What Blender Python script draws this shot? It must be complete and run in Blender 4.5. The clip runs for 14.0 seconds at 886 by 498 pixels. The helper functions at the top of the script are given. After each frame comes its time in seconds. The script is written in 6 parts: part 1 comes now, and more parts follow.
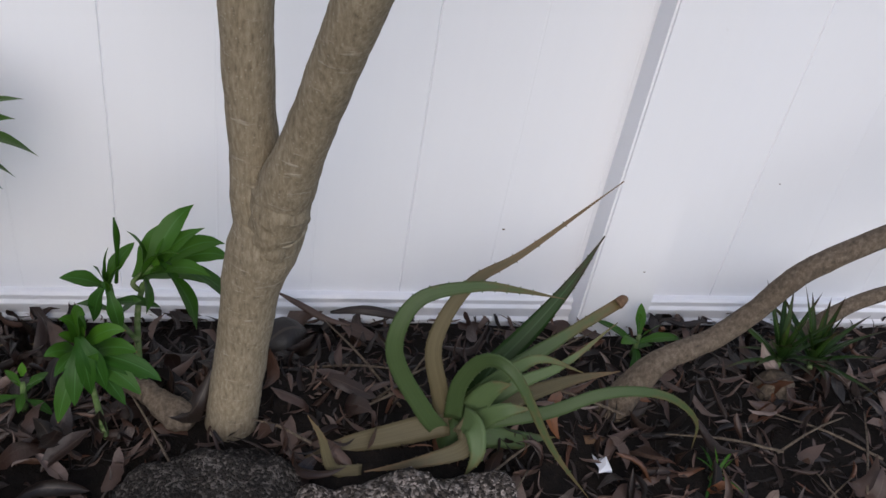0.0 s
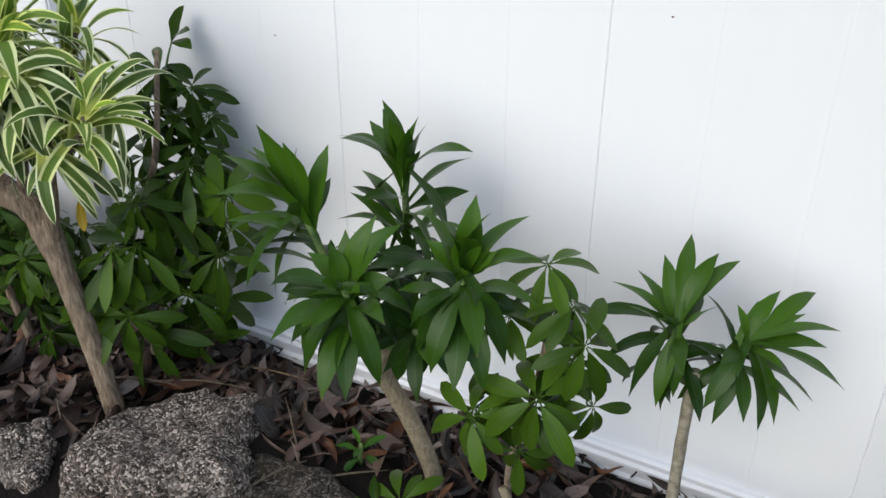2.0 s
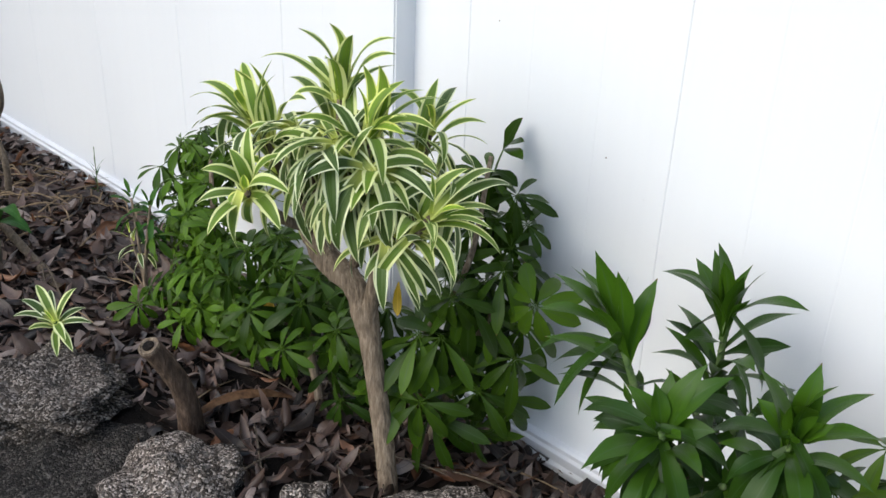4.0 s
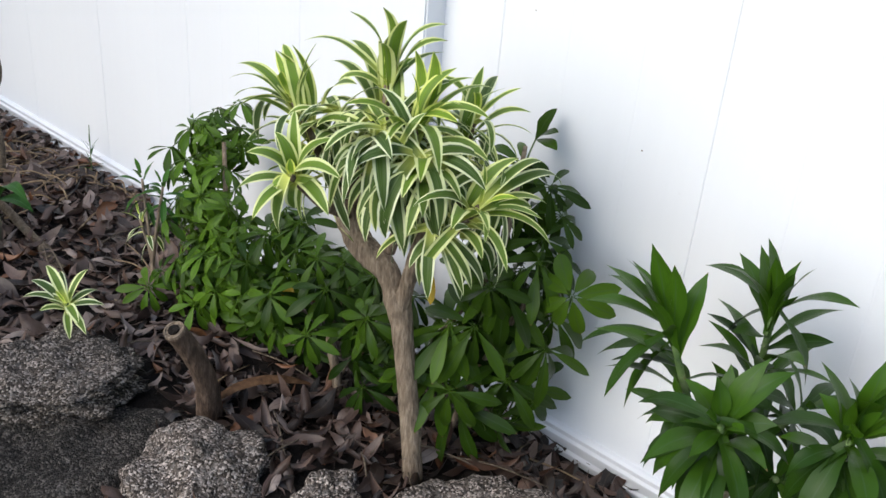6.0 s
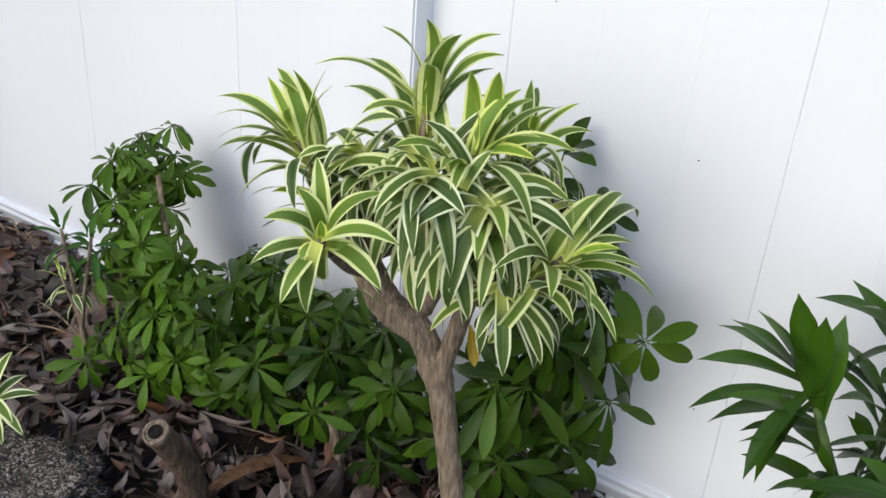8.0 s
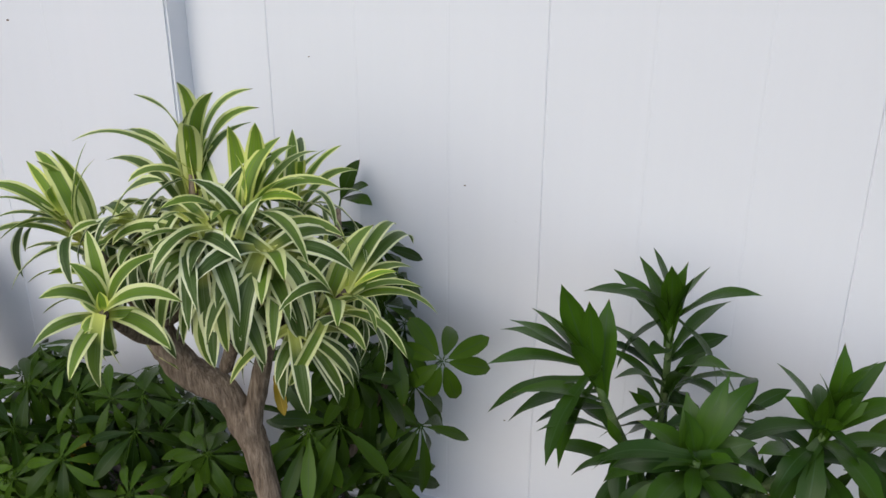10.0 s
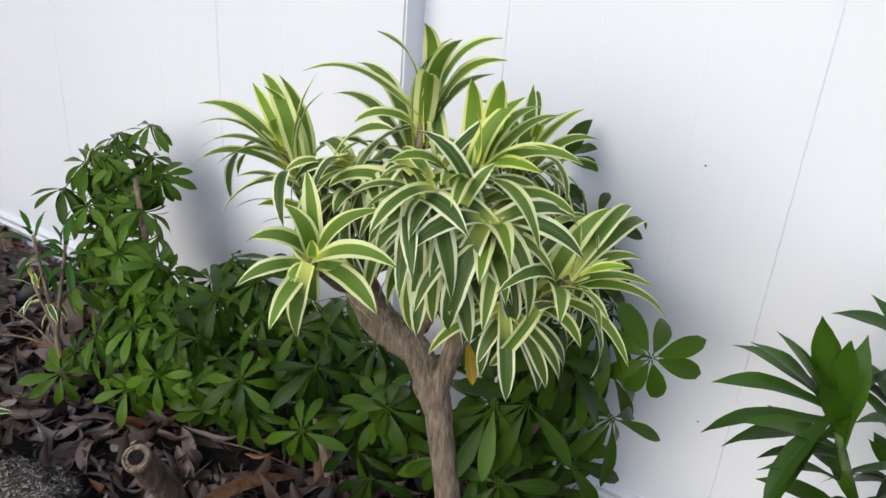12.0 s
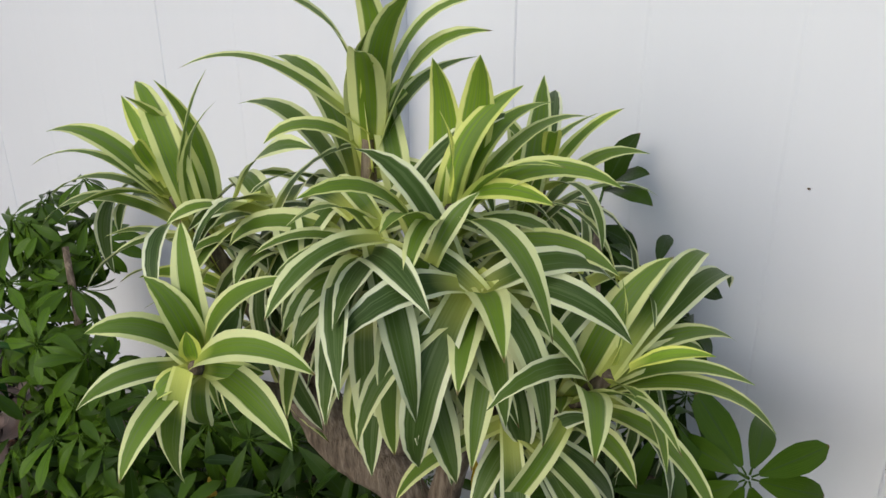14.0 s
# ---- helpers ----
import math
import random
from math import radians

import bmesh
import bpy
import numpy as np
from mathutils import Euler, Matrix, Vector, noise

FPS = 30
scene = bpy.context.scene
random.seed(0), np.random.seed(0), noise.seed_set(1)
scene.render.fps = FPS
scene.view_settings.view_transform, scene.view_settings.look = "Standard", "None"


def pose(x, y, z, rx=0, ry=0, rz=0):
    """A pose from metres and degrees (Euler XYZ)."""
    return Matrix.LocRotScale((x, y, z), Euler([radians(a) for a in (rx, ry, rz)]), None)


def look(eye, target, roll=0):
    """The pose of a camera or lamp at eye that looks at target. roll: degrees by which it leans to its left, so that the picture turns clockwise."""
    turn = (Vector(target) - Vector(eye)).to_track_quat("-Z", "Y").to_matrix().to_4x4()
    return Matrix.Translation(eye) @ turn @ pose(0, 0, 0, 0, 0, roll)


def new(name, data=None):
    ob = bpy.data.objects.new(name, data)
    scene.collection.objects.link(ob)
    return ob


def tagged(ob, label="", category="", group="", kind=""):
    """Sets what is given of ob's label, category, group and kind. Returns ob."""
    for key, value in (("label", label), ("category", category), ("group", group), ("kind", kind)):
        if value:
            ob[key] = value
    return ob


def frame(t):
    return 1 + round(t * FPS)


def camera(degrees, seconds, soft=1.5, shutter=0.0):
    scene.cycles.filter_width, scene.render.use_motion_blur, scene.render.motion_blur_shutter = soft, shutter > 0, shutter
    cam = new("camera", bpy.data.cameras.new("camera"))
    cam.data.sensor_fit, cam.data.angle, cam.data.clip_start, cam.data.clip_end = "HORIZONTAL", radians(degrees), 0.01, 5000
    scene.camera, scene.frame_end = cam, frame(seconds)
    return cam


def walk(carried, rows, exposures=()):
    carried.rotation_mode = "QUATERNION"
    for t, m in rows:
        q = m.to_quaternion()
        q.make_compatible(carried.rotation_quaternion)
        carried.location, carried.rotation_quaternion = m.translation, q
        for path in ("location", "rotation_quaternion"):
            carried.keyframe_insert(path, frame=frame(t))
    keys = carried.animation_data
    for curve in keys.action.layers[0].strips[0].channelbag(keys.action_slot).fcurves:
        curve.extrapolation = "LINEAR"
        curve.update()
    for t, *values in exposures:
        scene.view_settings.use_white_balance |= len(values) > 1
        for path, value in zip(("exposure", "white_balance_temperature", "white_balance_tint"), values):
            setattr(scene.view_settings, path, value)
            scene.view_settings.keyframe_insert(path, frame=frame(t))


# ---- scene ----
import itertools
cam = camera(49.3, 14.0)
PATH = [
    (0, (-0.251, -1.218, 1.22), (0.138, 0.287, -0.039), 10.5),
    (0.5, (-0.311, -1.21, 1.233), (-0.3, 0.342, -0.028), 2.3),
    (0.7, (-0.342, -1.211, 1.24), (-0.469, 0.193, 0.122), -0.7),
    (1, (-0.374, -1.212, 1.263), (-0.7, 0.349, 0.056), -0.4),
    (1.2, (-0.404, -1.219, 1.266), (-0.784, 0.185, 0.206), 0.1),
    (1.5, (-0.448, -1.221, 1.253), (-1.044, 0.329, 0.138), -0.3),
    (2, (-0.5, -1.24, 1.265), (-1.315, 0.257, 0.219), 0.1),
    (2.5, (-0.535, -1.26, 1.278), (-1.477, 0.194, 0.279), 1.9),
    (3, (-0.559, -1.286, 1.287), (-1.613, 0.124, 0.337), 2.9),
    (3.5, (-0.586, -1.297, 1.303), (-1.737, 0.047, 0.371), 2.4),
    (4, (-0.614, -1.311, 1.313), (-1.855, -0.021, 0.42), 2.3),
    (4.2, (-0.628, -1.321, 1.315), (-1.897, -0.048, 0.437), 2.6),
    (6.3, (-0.763, -1.402, 1.297), (-1.869, -0.016, 0.371), 6.3),
    (6.5, (-0.836, -1.39, 1.269), (-1.864, 0.062, 0.356), 7.7),
    (7, (-1.032, -1.307, 1.262), (-1.969, 0.204, 0.347), 7.4),
    (7.2, (-1.066, -1.292, 1.268), (-2.024, 0.184, 0.317), 6.1),
    (9.3, (-1.149, -1.4, 1.266), (-1.874, 0.248, 0.396), -0.5),
    (9.5, (-1.14, -1.383, 1.273), (-1.822, 0.295, 0.424), -0.2),
    (10, (-1.059, -1.364, 1.254), (-1.658, 0.361, 0.438), 0.0),
    (10.5, (-1.025, -1.342, 1.257), (-1.424, 0.397, 0.354), 1.2),
    (11, (-1.095, -1.315, 1.269), (-1.573, 0.364, 0.292), 2.6),
    (11.2, (-1.131, -1.303, 1.254), (-1.696, 0.174, 0.394), 2.9),
    (11.5, (-1.168, -1.287, 1.255), (-1.945, 0.284, 0.292), 3.5),
    (12, (-1.192, -1.269, 1.267), (-2.048, 0.246, 0.281), 4.5),
    (12.5, (-1.197, -1.265, 1.271), (-2.039, 0.264, 0.295), 4.7),
    (13, (-1.182, -1.266, 1.257), (-2.03, 0.307, 0.36), 3.3),
    (13.3, (-1.2, -1.222, 1.236), (-2.048, 0.358, 0.367), 2.8),
    (13.5, (-1.24, -1.124, 1.188), (-2.03, 0.288, 0.399), 2.2),
    (13.7, (-1.278, -1.024, 1.142), (-2.101, 0.364, 0.347), 1.4),
    (14, (-1.309, -0.92, 1.09), (-2.207, 0.42, 0.291), -0.2),
]
walk(cam, [(t, look(eye, target, roll)) for t, eye, target, roll in PATH],
     [(0.0, 0.38, 6230, 11), (0.8, 0.40, 6230, 9), (1.5, 0.52, 6220, 6), (2.0, 0.77, 6270, 4), (4.2, 0.92, 6270, 4), (6.5, 0.96, 6250, 5), (7.2, 0.86, 6250, 5),
      (9.5, 0.59, 6300, 6), (10.0, 0.35, 6220, 8), (10.5, 0.30, 6200, 9), (11.0, 0.40, 6270, 9), (12.0, 0.74, 6300, 7), (13.0, 0.56, 6320, 7), (13.5, 0.44, 6400, 6), (14.0, 0.42, 6450, 6)])

# ---- world, sun, exposure ----
world = bpy.data.worlds.new("sky")
scene.world = world
world.use_nodes = True
wn = world.node_tree.nodes
wl = world.node_tree.links
sky = wn.new("ShaderNodeTexSky")
sky.sky_type = "NISHITA"
sky.sun_disc = False
sky.sun_elevation = radians(38)
sky.sun_rotation = radians(191)
sky.altitude = 10
sky.dust_density = 2.0
wl.new(sky.outputs[0], wn["Background"].inputs[0])
wn["Background"].inputs[1].default_value = 0.15

sun_data = bpy.data.lights.new("sun", "SUN")
sun_data.energy = 0.58
sun_data.angle = radians(75)
sun_data.color = (1.0, 0.95, 0.86)
sun = new("sun", sun_data)
sun.matrix_world = look((-0.8, -4.0, 3.3), (0, 0, 0))


# ---- materials ----
def material(name, rough=0.6, spec=0.5):
    m = bpy.data.materials.new(name)
    m.use_nodes = True
    n, l = m.node_tree.nodes, m.node_tree.links
    b = n["Principled BSDF"]
    b.inputs["Roughness"].default_value = rough
    b.inputs["Specular IOR Level"].default_value = spec
    return m, n, l, b


def coords(n, l, scale=(1, 1, 1), kind="Object"):
    tc = n.new("ShaderNodeTexCoord")
    mp = n.new("ShaderNodeMapping")
    mp.inputs["Scale"].default_value = scale
    l.new(tc.outputs[kind], mp.inputs["Vector"])
    return mp.outputs["Vector"]


def world_coords(n, l, scale=(1, 1, 1)):
    g = n.new("ShaderNodeNewGeometry")
    mp = n.new("ShaderNodeMapping")
    mp.inputs["Scale"].default_value = scale
    l.new(g.outputs["Position"], mp.inputs["Vector"])
    return mp.outputs["Vector"]


def noise_tex(n, l, vec, scale, detail=4, rough=0.6):
    t = n.new("ShaderNodeTexNoise")
    t.inputs["Scale"].default_value = scale
    t.inputs["Detail"].default_value = detail
    t.inputs["Roughness"].default_value = rough
    l.new(vec, t.inputs["Vector"])
    return t.outputs["Fac"]


def voronoi(n, l, vec, scale, out="Color"):
    t = n.new("ShaderNodeTexVoronoi")
    t.inputs["Scale"].default_value = scale
    l.new(vec, t.inputs["Vector"])
    return t.outputs[out]


def ramp(n, l, fac, stops):
    r = n.new("ShaderNodeValToRGB")
    e = r.color_ramp.elements
    while len(e) < len(stops):
        e.new(0.5)
    for k, (p, c) in enumerate(stops):
        e[k].position = p
        e[k].color = (*c, 1)
    l.new(fac, r.inputs["Fac"])
    return r.outputs["Color"]


def mix(n, l, fac, a, b, mode="MIX"):
    m = n.new("ShaderNodeMix")
    m.data_type = "RGBA"
    m.blend_type = mode
    for key, v in ((0, fac), (6, a), (7, b)):
        if isinstance(v, (int, float)):
            m.inputs[key].default_value = v
        elif isinstance(v, tuple):
            m.inputs[key].default_value = (*v, 1)
        else:
            l.new(v, m.inputs[key])
    return m.outputs[2]


def calc(n, l, op, a, b=0.0, c=0.0):
    m = n.new("ShaderNodeMath")
    m.operation = op
    for k, v in enumerate((a, b, c)):
        if isinstance(v, (int, float)):
            m.inputs[k].default_value = v
        else:
            l.new(v, m.inputs[k])
    return m.outputs[0]


def bump(n, l, b, height, strength=0.4, dist=0.01):
    k = n.new("ShaderNodeBump")
    k.inputs["Strength"].default_value = strength
    k.inputs["Distance"].default_value = dist
    l.new(height, k.inputs["Height"])
    l.new(k.outputs["Normal"], b.inputs["Normal"])
    return k.outputs["Normal"]


def vinyl_material():
    m, n, l, b = material("white_vinyl", 0.42, 0.45)
    v = world_coords(n, l, (55, 55, 0.9))
    streak = noise_tex(n, l, v, 1.0, 3)
    blotch = noise_tex(n, l, world_coords(n, l), 3.0, 3)
    grime = noise_tex(n, l, world_coords(n, l), 60, 4)
    c = mix(n, l, streak, (0.768, 0.780, 0.824), (0.788, 0.798, 0.840))
    c = mix(n, l, calc(n, l, "MULTIPLY", blotch, 0.12), c, (0.7, 0.69, 0.68))
    dirt = ramp(n, l, grime, [(0.70, (0, 0, 0)), (0.78, (1, 1, 1))])
    c = mix(n, l, calc(n, l, "MULTIPLY", dirt, 0.12), c, (0.5, 0.48, 0.44))
    l.new(c, b.inputs["Base Color"])
    bump(n, l, b, streak, 0.05, 0.001)
    return m


def render_material():
    m, n, l, b = material("added_wall_pink", 0.85, 0.25)
    g = noise_tex(n, l, world_coords(n, l), 120, 5, 0.7)
    f = noise_tex(n, l, world_coords(n, l), 2.5, 3)
    c = mix(n, l, f, (0.44, 0.33, 0.29), (0.52, 0.40, 0.35))
    c = mix(n, l, calc(n, l, "MULTIPLY", g, 0.25), c, (0.36, 0.27, 0.24))
    l.new(c, b.inputs["Base Color"])
    bump(n, l, b, g, 0.5, 0.004)
    return m


def soil_material():
    m, n, l, b = material("dark_mulch_soil", 0.9, 0.2)
    v = world_coords(n, l)
    a = noise_tex(n, l, v, 45, 6, 0.7)
    f = noise_tex(n, l, v, 4, 3)
    c = ramp(n, l, a, [(0.3, (0.004, 0.003, 0.0026)), (0.55, (0.010, 0.007, 0.0055)), (0.75, (0.030, 0.020, 0.015))])
    c = mix(n, l, calc(n, l, "MULTIPLY", f, 0.4), c, (0.012, 0.010, 0.009))
    l.new(c, b.inputs["Base Color"])
    bump(n, l, b, a, 0.9, 0.012)
    return m


def litter_material(name, per_object, tones):
    m, n, l, b = material(name, 0.50, 0.45)
    if per_object:
        r = n.new("ShaderNodeObjectInfo").outputs["Random"]
    else:
        r = n.new("ShaderNodeNewGeometry").outputs["Random Per Island"]
    tone = ramp(n, l, r, tones)
    v = world_coords(n, l)
    g = noise_tex(n, l, v, 70, 5, 0.65)
    c = mix(n, l, g, tone, (0.008, 0.0055, 0.0043), "MIX")
    c = mix(n, l, 0.45, c, tone)
    uv = n.new("ShaderNodeUVMap")
    sep = n.new("ShaderNodeSeparateXYZ")
    l.new(uv.outputs["UV"], sep.inputs[0])
    rib = calc(n, l, "ABSOLUTE", calc(n, l, "SUBTRACT", sep.outputs["X"], 0.5))
    ribm = calc(n, l, "LESS_THAN", rib, 0.035)
    c = mix(n, l, calc(n, l, "MULTIPLY", ribm, 0.45), c, (0.065, 0.045, 0.034))
    l.new(c, b.inputs["Base Color"])
    bump(n, l, b, g, 0.5, 0.004)
    return m


def stone_material(name, dark=0.0, damp=(0.0205, 0.0165, 0.0125), gain=1.0):
    m, n, l, b = material(name, 0.88, 0.3)
    v = coords(n, l)
    wob = n.new("ShaderNodeVectorMath")
    wob.operation = "ADD"
    wn2 = n.new("ShaderNodeTexNoise")
    wn2.inputs["Scale"].default_value = 40
    l.new(v, wn2.inputs["Vector"])
    sc = n.new("ShaderNodeVectorMath")
    sc.operation = "SCALE"
    sc.inputs["Scale"].default_value = 0.012
    l.new(wn2.outputs["Color"], sc.inputs[0])
    l.new(v, wob.inputs[0])
    l.new(sc.outputs[0], wob.inputs[1])
    vv = wob.outputs[0]
    cell = voronoi(n, l, vv, 270)
    bw = n.new("ShaderNodeRGBToBW")
    l.new(cell, bw.inputs[0])
    dist = voronoi(n, l, vv, 270, "Distance")
    big = voronoi(n, l, vv, 95)
    bw2 = n.new("ShaderNodeRGBToBW")
    l.new(big, bw2.inputs[0])
    c = ramp(n, l, bw.outputs[0], [(p, tuple(gain * q for q in col)) for p, col in ((0.22, (0.020, 0.0155, 0.0125)), (0.42, (0.056, 0.044, 0.036)), (0.62, (0.110, 0.088, 0.075)), (0.80, (0.31, 0.265, 0.235)))])
    c = mix(n, l, 0.72 * dark, c, (0.011, 0.010, 0.008))
    pebble = ramp(n, l, bw2.outputs[0], [(0.74, (0, 0, 0)), (0.78, (1, 1, 1))])
    c = mix(n, l, calc(n, l, "MULTIPLY", pebble, 0.5 - 0.36 * dark), c, (0.250, 0.222, 0.205))
    moss = noise_tex(n, l, v, 9, 5, 0.65)
    lo = 0.60 - 0.30 * dark
    mm = ramp(n, l, moss, [(lo, (0, 0, 0)), (lo + 0.16, (1, 1, 1))])
    grit = calc(n, l, "SUBTRACT", 1.05, bw.outputs[0])
    c = mix(n, l, calc(n, l, "MULTIPLY", mm, grit), c, damp)
    pit = ramp(n, l, noise_tex(n, l, v, 48, 4, 0.6), [(0.36, (0.75, 0.75, 0.75)), (0.46, (0, 0, 0))])
    c = mix(n, l, pit, c, (0.012, 0.009, 0.0075))
    l.new(c, b.inputs["Base Color"])
    h = calc(n, l, "ADD", calc(n, l, "MULTIPLY", dist, -0.5), calc(n, l, "MULTIPLY", bw.outputs[0], 0.8))
    fine = noise_tex(n, l, v, 160, 4, 0.7)
    bump(n, l, b, calc(n, l, "ADD", h, fine), 1.0, 0.010)
    return m


def bark_material(name, c0, c1, c2, stretch=(60, 60, 14), rings=0.0, relief=0.7):
    m, n, l, b = material(name, 0.85, 0.25)
    v = world_coords(n, l, stretch)
    a = noise_tex(n, l, v, 1.0, 6, 0.65)
    k = noise_tex(n, l, world_coords(n, l), 14, 4)
    c = ramp(n, l, a, [(0.3, c0), (0.5, c1), (0.7, c2)])
    c = mix(n, l, calc(n, l, "MULTIPLY", k, 0.35), c, c0)
    h = a
    if rings:
        w = world_coords(n, l, (26, 26, 120))
        s = noise_tex(n, l, w, 1.0, 3, 0.6)
        scar = ramp(n, l, s, [(0.62, (0, 0, 0)), (0.72, (1, 1, 1))])
        c = mix(n, l, calc(n, l, "MULTIPLY", scar, rings), c, (0.40, 0.36, 0.29))
        dots = voronoi(n, l, world_coords(n, l), 150, "Distance")
        dd = ramp(n, l, dots, [(0.12, (1, 1, 1)), (0.2, (0, 0, 0))])
        c = mix(n, l, calc(n, l, "MULTIPLY", dd, 0.3), c, (0.42, 0.38, 0.31))
        h = calc(n, l, "ADD", a, calc(n, l, "MULTIPLY", scar, 0.6))
    l.new(c, b.inputs["Base Color"])
    bump(n, l, b, h, relief, 0.006)
    return m


def leaf_material(name, old, young, margin=None, young_margin=None, rough=0.44, gloss=0.22, clear=0.18, streak=None, midrib=0.5, dry=None):
    """Leaf with a lengthways grain, optional pale margins, and a young tone by the attribute age."""
    m, n, l, b = material(name, rough, gloss)
    uv = n.new("ShaderNodeUVMap")
    sep = n.new("ShaderNodeSeparateXYZ")
    l.new(uv.outputs["UV"], sep.inputs[0])
    u, v = sep.outputs["X"], sep.outputs["Y"]
    age = n.new("ShaderNodeAttribute")
    age.attribute_name = "age"
    ag = age.outputs["Fac"]
    rnd = n.new("ShaderNodeObjectInfo").outputs["Random"]
    comb = n.new("ShaderNodeCombineXYZ")
    l.new(calc(n, l, "MULTIPLY", u, 26.0), comb.inputs[0])
    l.new(calc(n, l, "MULTIPLY", v, 1.6), comb.inputs[1])
    l.new(calc(n, l, "MULTIPLY", rnd, 40.0), comb.inputs[2])
    grain = noise_tex(n, l, comb.outputs[0], 1.0, 3, 0.6)
    spot = noise_tex(n, l, world_coords(n, l), 55, 3)
    c = mix(n, l, ag, old, young)
    c = mix(n, l, ramp(n, l, grain, [(0.42, (0, 0, 0)), (0.72, (0.55, 0.55, 0.55))]), c, tuple(min(1, 1.9 * x + 0.005) for x in old))
    tone = ramp(n, l, rnd, [(0.0, (0.0, 0.0, 0.0)), (0.5, (0.06, 0.06, 0.06)), (0.8, (0.16, 0.16, 0.16)), (1.0, (0.42, 0.42, 0.42))])
    c = mix(n, l, tone, c, young)
    if streak:
        thin = n.new("ShaderNodeCombineXYZ")
        l.new(calc(n, l, "MULTIPLY", u, 15.0), thin.inputs[0])
        l.new(calc(n, l, "MULTIPLY", v, 0.7), thin.inputs[1])
        l.new(calc(n, l, "MULTIPLY", rnd, 90.0), thin.inputs[2])
        fine = noise_tex(n, l, thin.outputs[0], 1.0, 2, 0.5)
        line = ramp(n, l, fine, [(0.50, (0, 0, 0)), (0.60, (0.55, 0.55, 0.55))])
        c = mix(n, l, line, c, streak)
    off = calc(n, l, "ABSOLUTE", calc(n, l, "SUBTRACT", u, 0.5))
    if margin:
        jit = calc(n, l, "MULTIPLY", calc(n, l, "SUBTRACT", grain, 0.5), 0.10)
        wide = calc(n, l, "MULTIPLY", calc(n, l, "SUBTRACT", rnd, 0.5), 0.10)
        edge = calc(n, l, "ADD", calc(n, l, "ADD", off, jit), wide)
        em = ramp(n, l, edge, [(0.298, (0, 0, 0)), (0.328, (1, 1, 1))])
        cream = ramp(n, l, rnd, [(0.0, (0, 0, 0)), (0.4, (0.10, 0.10, 0.10)), (1.0, (0.55, 0.55, 0.55))])
        mc = mix(n, l, calc(n, l, "MAXIMUM", ag, cream), margin, young_margin)
        c = mix(n, l, em, c, mc)
        base = ramp(n, l, v, [(0.0, (0.85, 0.85, 0.85)), (0.30, (0, 0, 0))])
        c = mix(n, l, base, c, young_margin)
    else:
        rib = ramp(n, l, off, [(0.02, (midrib,) * 3), (0.045, (0, 0, 0))])
        c = mix(n, l, rib, c, tuple(min(1, 2.2 * x + 0.03) for x in old))
    if dry:
        side = calc(n, l, "MULTIPLY", calc(n, l, "SUBTRACT", off, 0.25), 0.5)
        c = mix(n, l, ramp(n, l, calc(n, l, "ADD", calc(n, l, "ADD", v, side), calc(n, l, "MULTIPLY", calc(n, l, "SUBTRACT", spot, 0.5), 0.5)), [(0.58, (0, 0, 0)), (0.92, (0.85, 0.85, 0.85))]), c, dry)
    tip = ramp(n, l, v, [(0.965, (0, 0, 0)), (0.985, (1, 1, 1))])
    worn = ramp(n, l, rnd, [(0.55, (0, 0, 0)), (0.6, (0.8, 0.8, 0.8))])
    c = mix(n, l, calc(n, l, "MULTIPLY", tip, worn), c, (0.16, 0.09, 0.04))
    c = mix(n, l, calc(n, l, "MULTIPLY", spot, 0.12), c, tuple(0.5 * x for x in old))
    l.new(c, b.inputs["Base Color"])
    nrm = bump(n, l, b, grain, 0.25, 0.002)
    tr = n.new("ShaderNodeBsdfTranslucent")
    l.new(c, tr.inputs["Color"])
    l.new(nrm, tr.inputs["Normal"])
    ms = n.new("ShaderNodeMixShader")
    ms.inputs[0].default_value = clear
    l.new(b.outputs[0], ms.inputs[1])
    l.new(tr.outputs[0], ms.inputs[2])
    l.new(ms.outputs[0], n["Material Output"].inputs["Surface"])
    return m


M_VINYL = vinyl_material()
M_RENDER = render_material()
M_SOIL = soil_material()
# Two leaf tone sets, a darker and a paler, mixed along x.
DARK_LEAF_TONES = [(0.0, (0.0040, 0.0023, 0.0018)), (0.22, (0.0092, 0.0044, 0.0029)), (0.42, (0.0238, 0.0099, 0.0055)), (0.54, (0.0158, 0.0090, 0.0072)),
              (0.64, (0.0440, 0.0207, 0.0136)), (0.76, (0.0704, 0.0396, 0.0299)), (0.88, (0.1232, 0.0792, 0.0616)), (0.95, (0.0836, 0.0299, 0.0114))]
PALE_LEAF_TONES = [(0.0, (0.028, 0.0155, 0.0115)), (0.2, (0.078, 0.045, 0.034)), (0.42, (0.142, 0.090, 0.072)), (0.60, (0.100, 0.060, 0.045)), (0.76, (0.230, 0.168, 0.145)), (0.90, (0.32, 0.255, 0.225)), (0.96, (0.20, 0.078, 0.030))]
M_LITTER = litter_material("dark_leaf_litter", False, DARK_LEAF_TONES)
M_LITTER_PALE = litter_material("pale_leaf_litter", False, PALE_LEAF_TONES)
M_DEAD = litter_material("dark_dead_leaf", True, DARK_LEAF_TONES)
M_DEAD_PALE = litter_material("pale_dead_leaf", True, PALE_LEAF_TONES)
M_STONE = stone_material("coquina_stone", 0.04, gain=2.2)
M_STONE_LAYER = stone_material("layered_stone", 0.30, (0.030, 0.023, 0.017), 1.75)
M_STONE_DARK = stone_material("weathered_dark_stone", 0.80, (0.0105, 0.0090, 0.0075), 1.0)
